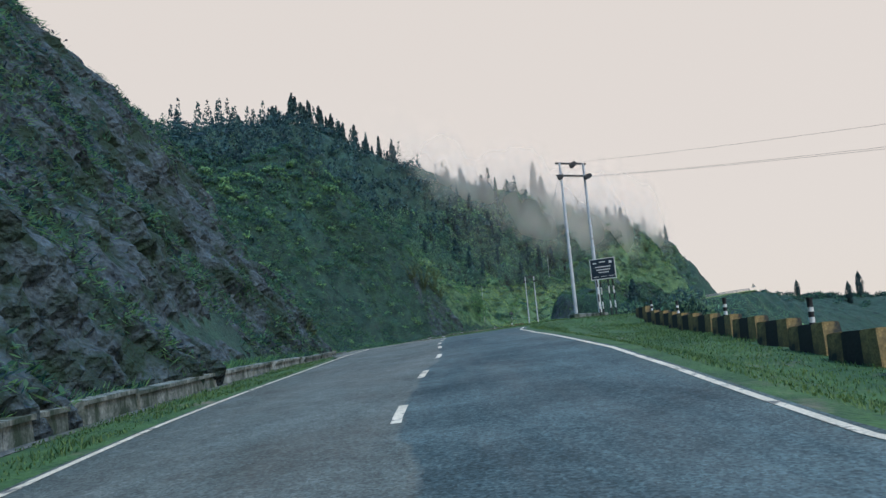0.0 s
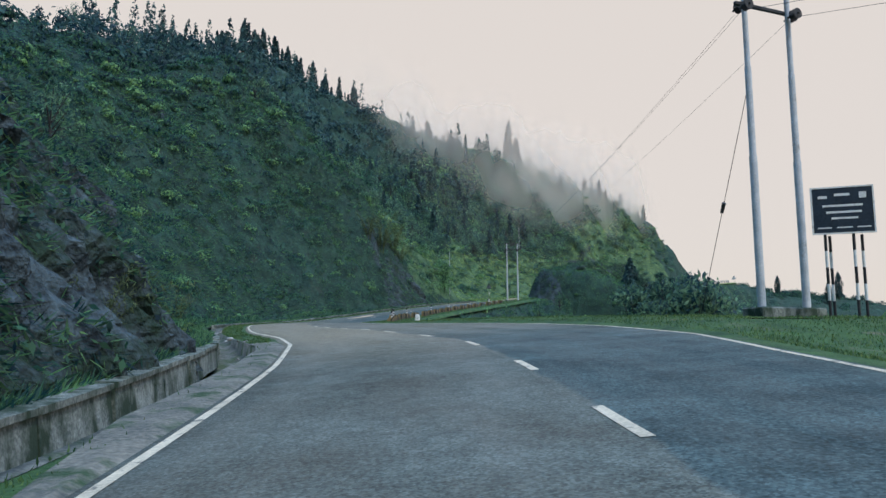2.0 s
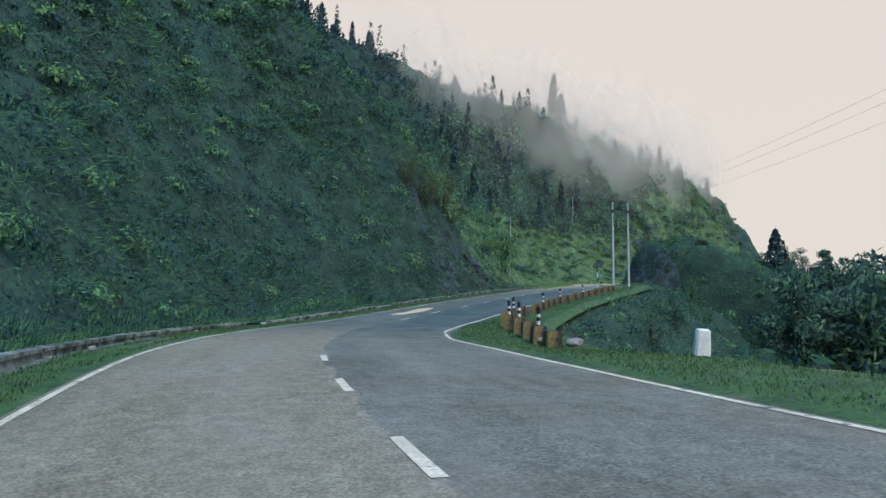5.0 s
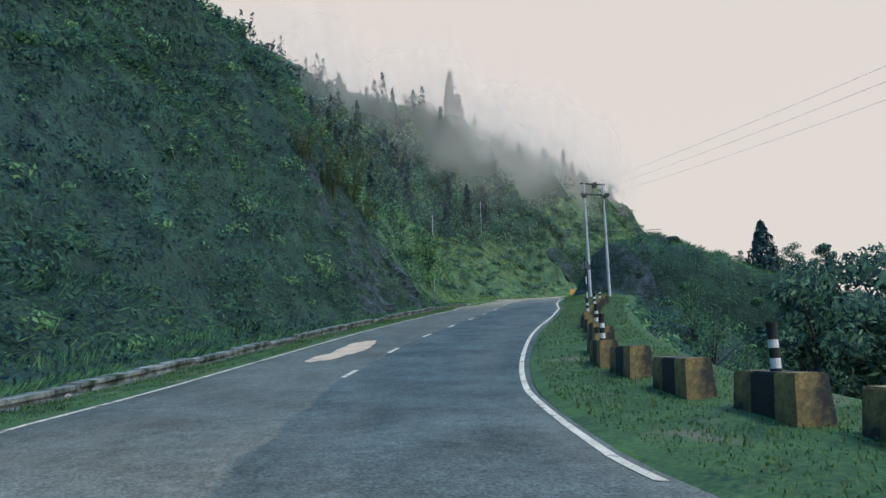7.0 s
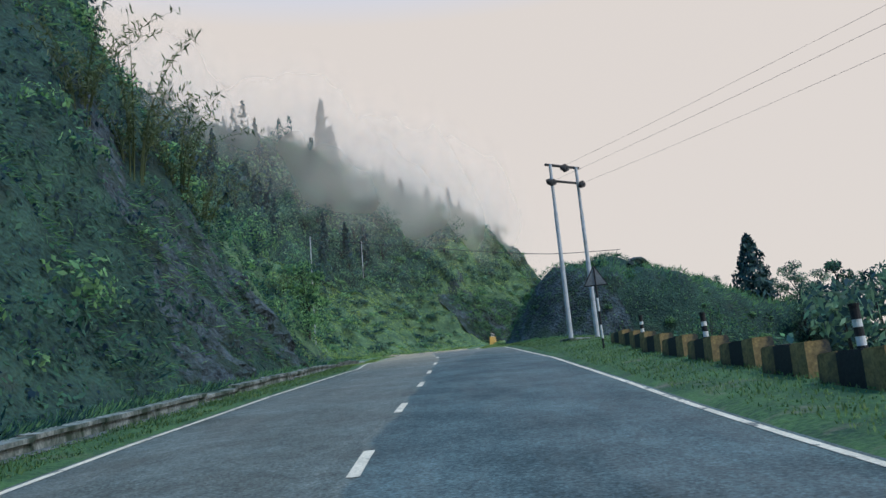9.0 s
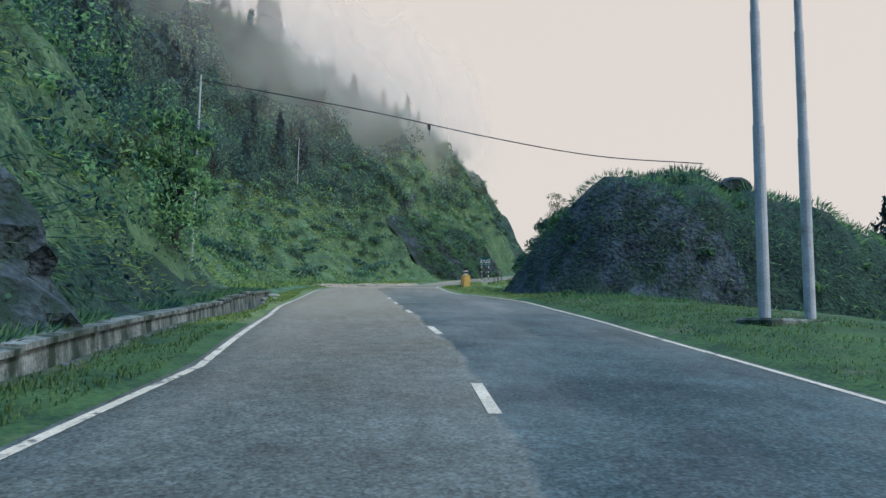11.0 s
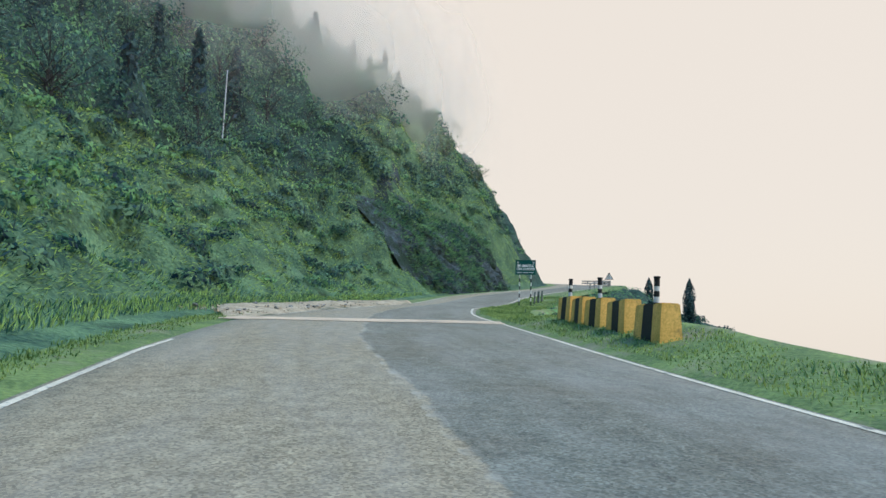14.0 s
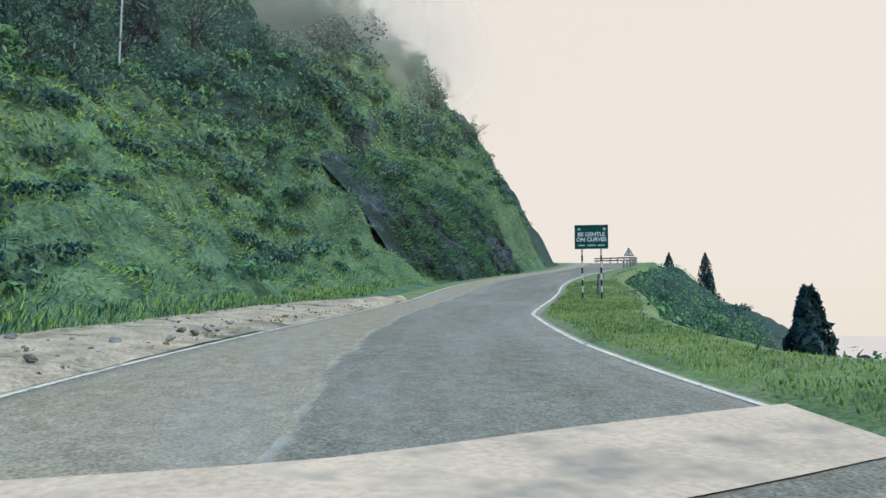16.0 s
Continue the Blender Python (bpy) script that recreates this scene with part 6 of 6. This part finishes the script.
bm = bmesh.new()
box(bm, 0.32, 0.18, 0.55, top=0.85, bevel=0.04)
ms = part("milestone", bm, M_WHITE)
q = spot(73.0, 7.0)
ms.matrix_basis = pose(q[0], q[1], q[2] - 0.05, 0, 4, heading(73))
tagged(ms, "small weathered white milestone on the verge", "milestone")
for s, u in ((202.6, 4.6), (203.6, 4.8), (204.5, 4.7), (205.4, 4.9)):
    q = spot(s, u)
    bm = bmesh.new()
    rod(bm, (0, 0, -0.2), (0, 0, 0.85), 0.07, 0.055, 8)
    st = part("marker_post", bm, M_CONCRETE)
    st.matrix_basis = pose(q[0], q[1], q[2], 3, 0, 0)
    tagged(st, "short grey concrete marker post by the road", "post", "marker posts")

# railing round the far bend
rail = base("railing", Matrix(), "metal crash railing round the outside of the bend", "railing")
rs = np.arange(240, 276, 2.4)
for s in rs:
    q = spot(s, EDGE_R(s) + 0.9)
    bm = bmesh.new()
    box(bm, 0.1, 0.1, 0.95, (q[0], q[1], q[2] - 0.15))
    part("upright", bm, M_STEEL, rail)
for z in (0.42, 0.74):
    ss = np.arange(239.5, 276.5, 1.0)
    up_, lo_ = spot(ss, EDGE_R(ss) + 0.82, z + 0.09), spot(ss, EDGE_R(ss) + 0.82, z - 0.09)
    bu = spot(ss, EDGE_R(ss) + 0.87, z)
    n = len(ss)
    v = np.concatenate([lo_, bu, up_])
    f = [(i, i + 1, n + i + 1, n + i) for i in range(n - 1)] + [(n + i, n + i + 1, 2 * n + i + 1, 2 * n + i) for i in range(n - 1)]
    shell("beam", v, f, M_STEEL, rail)

# concrete strip across the road, patches and stones
skew = table((-5, 171.55), (-3.8, 171.7), (-0.6, 172.2), (3.6, 174.4), (5, 175.1))
fu_ = np.linspace(0, 1, 16)
rows_ = []
for k in np.linspace(0, 1, 6):
    us = float(EDGE_L(172.0)) - 0.9 + fu_ * (float(EDGE_R(174.5)) - float(EDGE_L(172.0)) + 1.0)
    ss = skew(us) + 1.85 * k + 0.06 * fbm(us, 0 * us + 9 * k, 0.8, 95) * (k in (0.0, 1.0))
    rows_.append(spot(ss, us, 0.012 + np.maximum(height_on_road(ss, us), 0)))
v = np.stack(rows_, 0)
idx = np.arange(v.shape[0] * v.shape[1]).reshape(v.shape[:2])
f = np.stack([idx[:-1, :-1], idx[:-1, 1:], idx[1:, 1:], idx[1:, :-1]], -1).reshape(-1, 4)
slab = shell("concrete_strip", v.reshape(-1, 3), f, M_SLAB)
slab.parent = road
tagged(slab, "pale concrete strip laid across the asphalt")


def patch(name, s, u, ls, lu, material, label, seed, lift=0.007):
    """A ragged flat patch on the asphalt."""
    n = 40
    a = np.arange(n) * 2 * math.pi / n
    r = 1 + 0.35 * fbm(np.cos(a) * 3, np.sin(a) * 3, 1.2, seed)
    sv, uv_ = s + ls / 2 * r * np.cos(a), u + lu / 2 * r * np.sin(a)
    v = spot(np.append(sv, s), np.append(uv_, u), height_on_road(np.append(sv, s), np.append(uv_, u)) + lift)
    ob = shell(name, v, [(i, (i + 1) % n, n) for i in range(n)], material)
    ob.parent = road
    return tagged(ob, label)


patch("dust_patch", 102.4, -1.9, 5.5, 1.0, M_SLAB, "pale dried mud on the asphalt", 91)
patch("dust_patch", 99.8, -2.2, 2.2, 0.7, M_SLAB, "pale dried mud on the asphalt", 92)


def pebble(seed):
    bm = bmesh.new()
    bmesh.ops.create_icosphere(bm, subdivisions=2, radius=0.5)
    for v in bm.verts:
        v.co *= 1 + 0.35 * noise.noise(v.co * 2.1 + Vector((seed, 0, 0)))
        v.co.z *= 0.62
    return bm


stone = part("stone", pebble(3.0), M_STONE)
tagged(stone, "grey broken stone lying by the road", "stone", "loose stones")
stone2 = part("stone", pebble(8.0), M_STONE)
tagged(stone2, "pale angular stone lying by the road", "stone", "loose stones")
k = 0
for s_lo, s_hi, d_lo, d_hi, n, big in ((174, 197, 0.6, 2.5, 50, 0.22), (138, 152, 0.85, 1.7, 34, 0.45), (30, 60, 1.1, 1.75, 14, 0.3), (60, 126, 1.3, 1.9, 40, 0.3), (-2, 30, 1.5, 1.9, 8, 0.25)):
    for _ in range(n):
        s, d = s_lo + (s_hi - s_lo) * rng.random(), d_lo + (d_hi - d_lo) * rng.random()
        q = spot(s, EDGE_L(s) - d)
        zz = float(q[2]) + (float(DRAIN(s)) if d > float(DRAIN_AT(s)) + 0.12 else -0.02) if s < 157 else float(q[2]) + 0.03 + 0.08 * d
        sc = big * (0.25 + 0.75 * rng.random()**2)
        m = pose(q[0], q[1], zz + 0.1 * sc, 20 * rng.random(), 20 * rng.random(), 360 * rng.random())
        src = (stone, stone2)[k % 2]
        ob = src if k < 2 else copy_thing(src, m)
        ob.matrix_basis = m
        ob.scale = (sc, sc * (0.6 + 0.5 * rng.random()), sc * 0.8)
        k += 1
for s, d, sc in ((79.0, 3.0, 0.6), (80.5, 2.6, 0.5), (83.5, 2.4, 0.35), (96.0, 2.3, 0.4), (154.0, 1.3, 0.7), (160.2, 1.8, 0.6), (161.1, 2.0, 0.9), (161.9, 1.7, 0.5), (163.0, 1.9, 0.7)):
    q = spot(s, EDGE_R(s) + d if s < 150 or 158 < s < 165 else EDGE_L(s) - d)
    ob = copy_thing(stone2, pose(q[0], q[1], q[2], 10, 5, 40 * s))
    ob.scale = (sc, sc * 0.8, sc * 0.6)
bm = pebble(5.0)
bl = part("boulder", bm, M_ROCK)
bl.matrix_basis = pose(27.0, 138.8, float(land(np.array([27.0]), np.array([138.8]))[0]) + 0.2) @ Matrix.Diagonal((1.6, 1.2, 1.3, 1))
tagged(bl, "dark rounded boulder on top of the mound", "boulder")
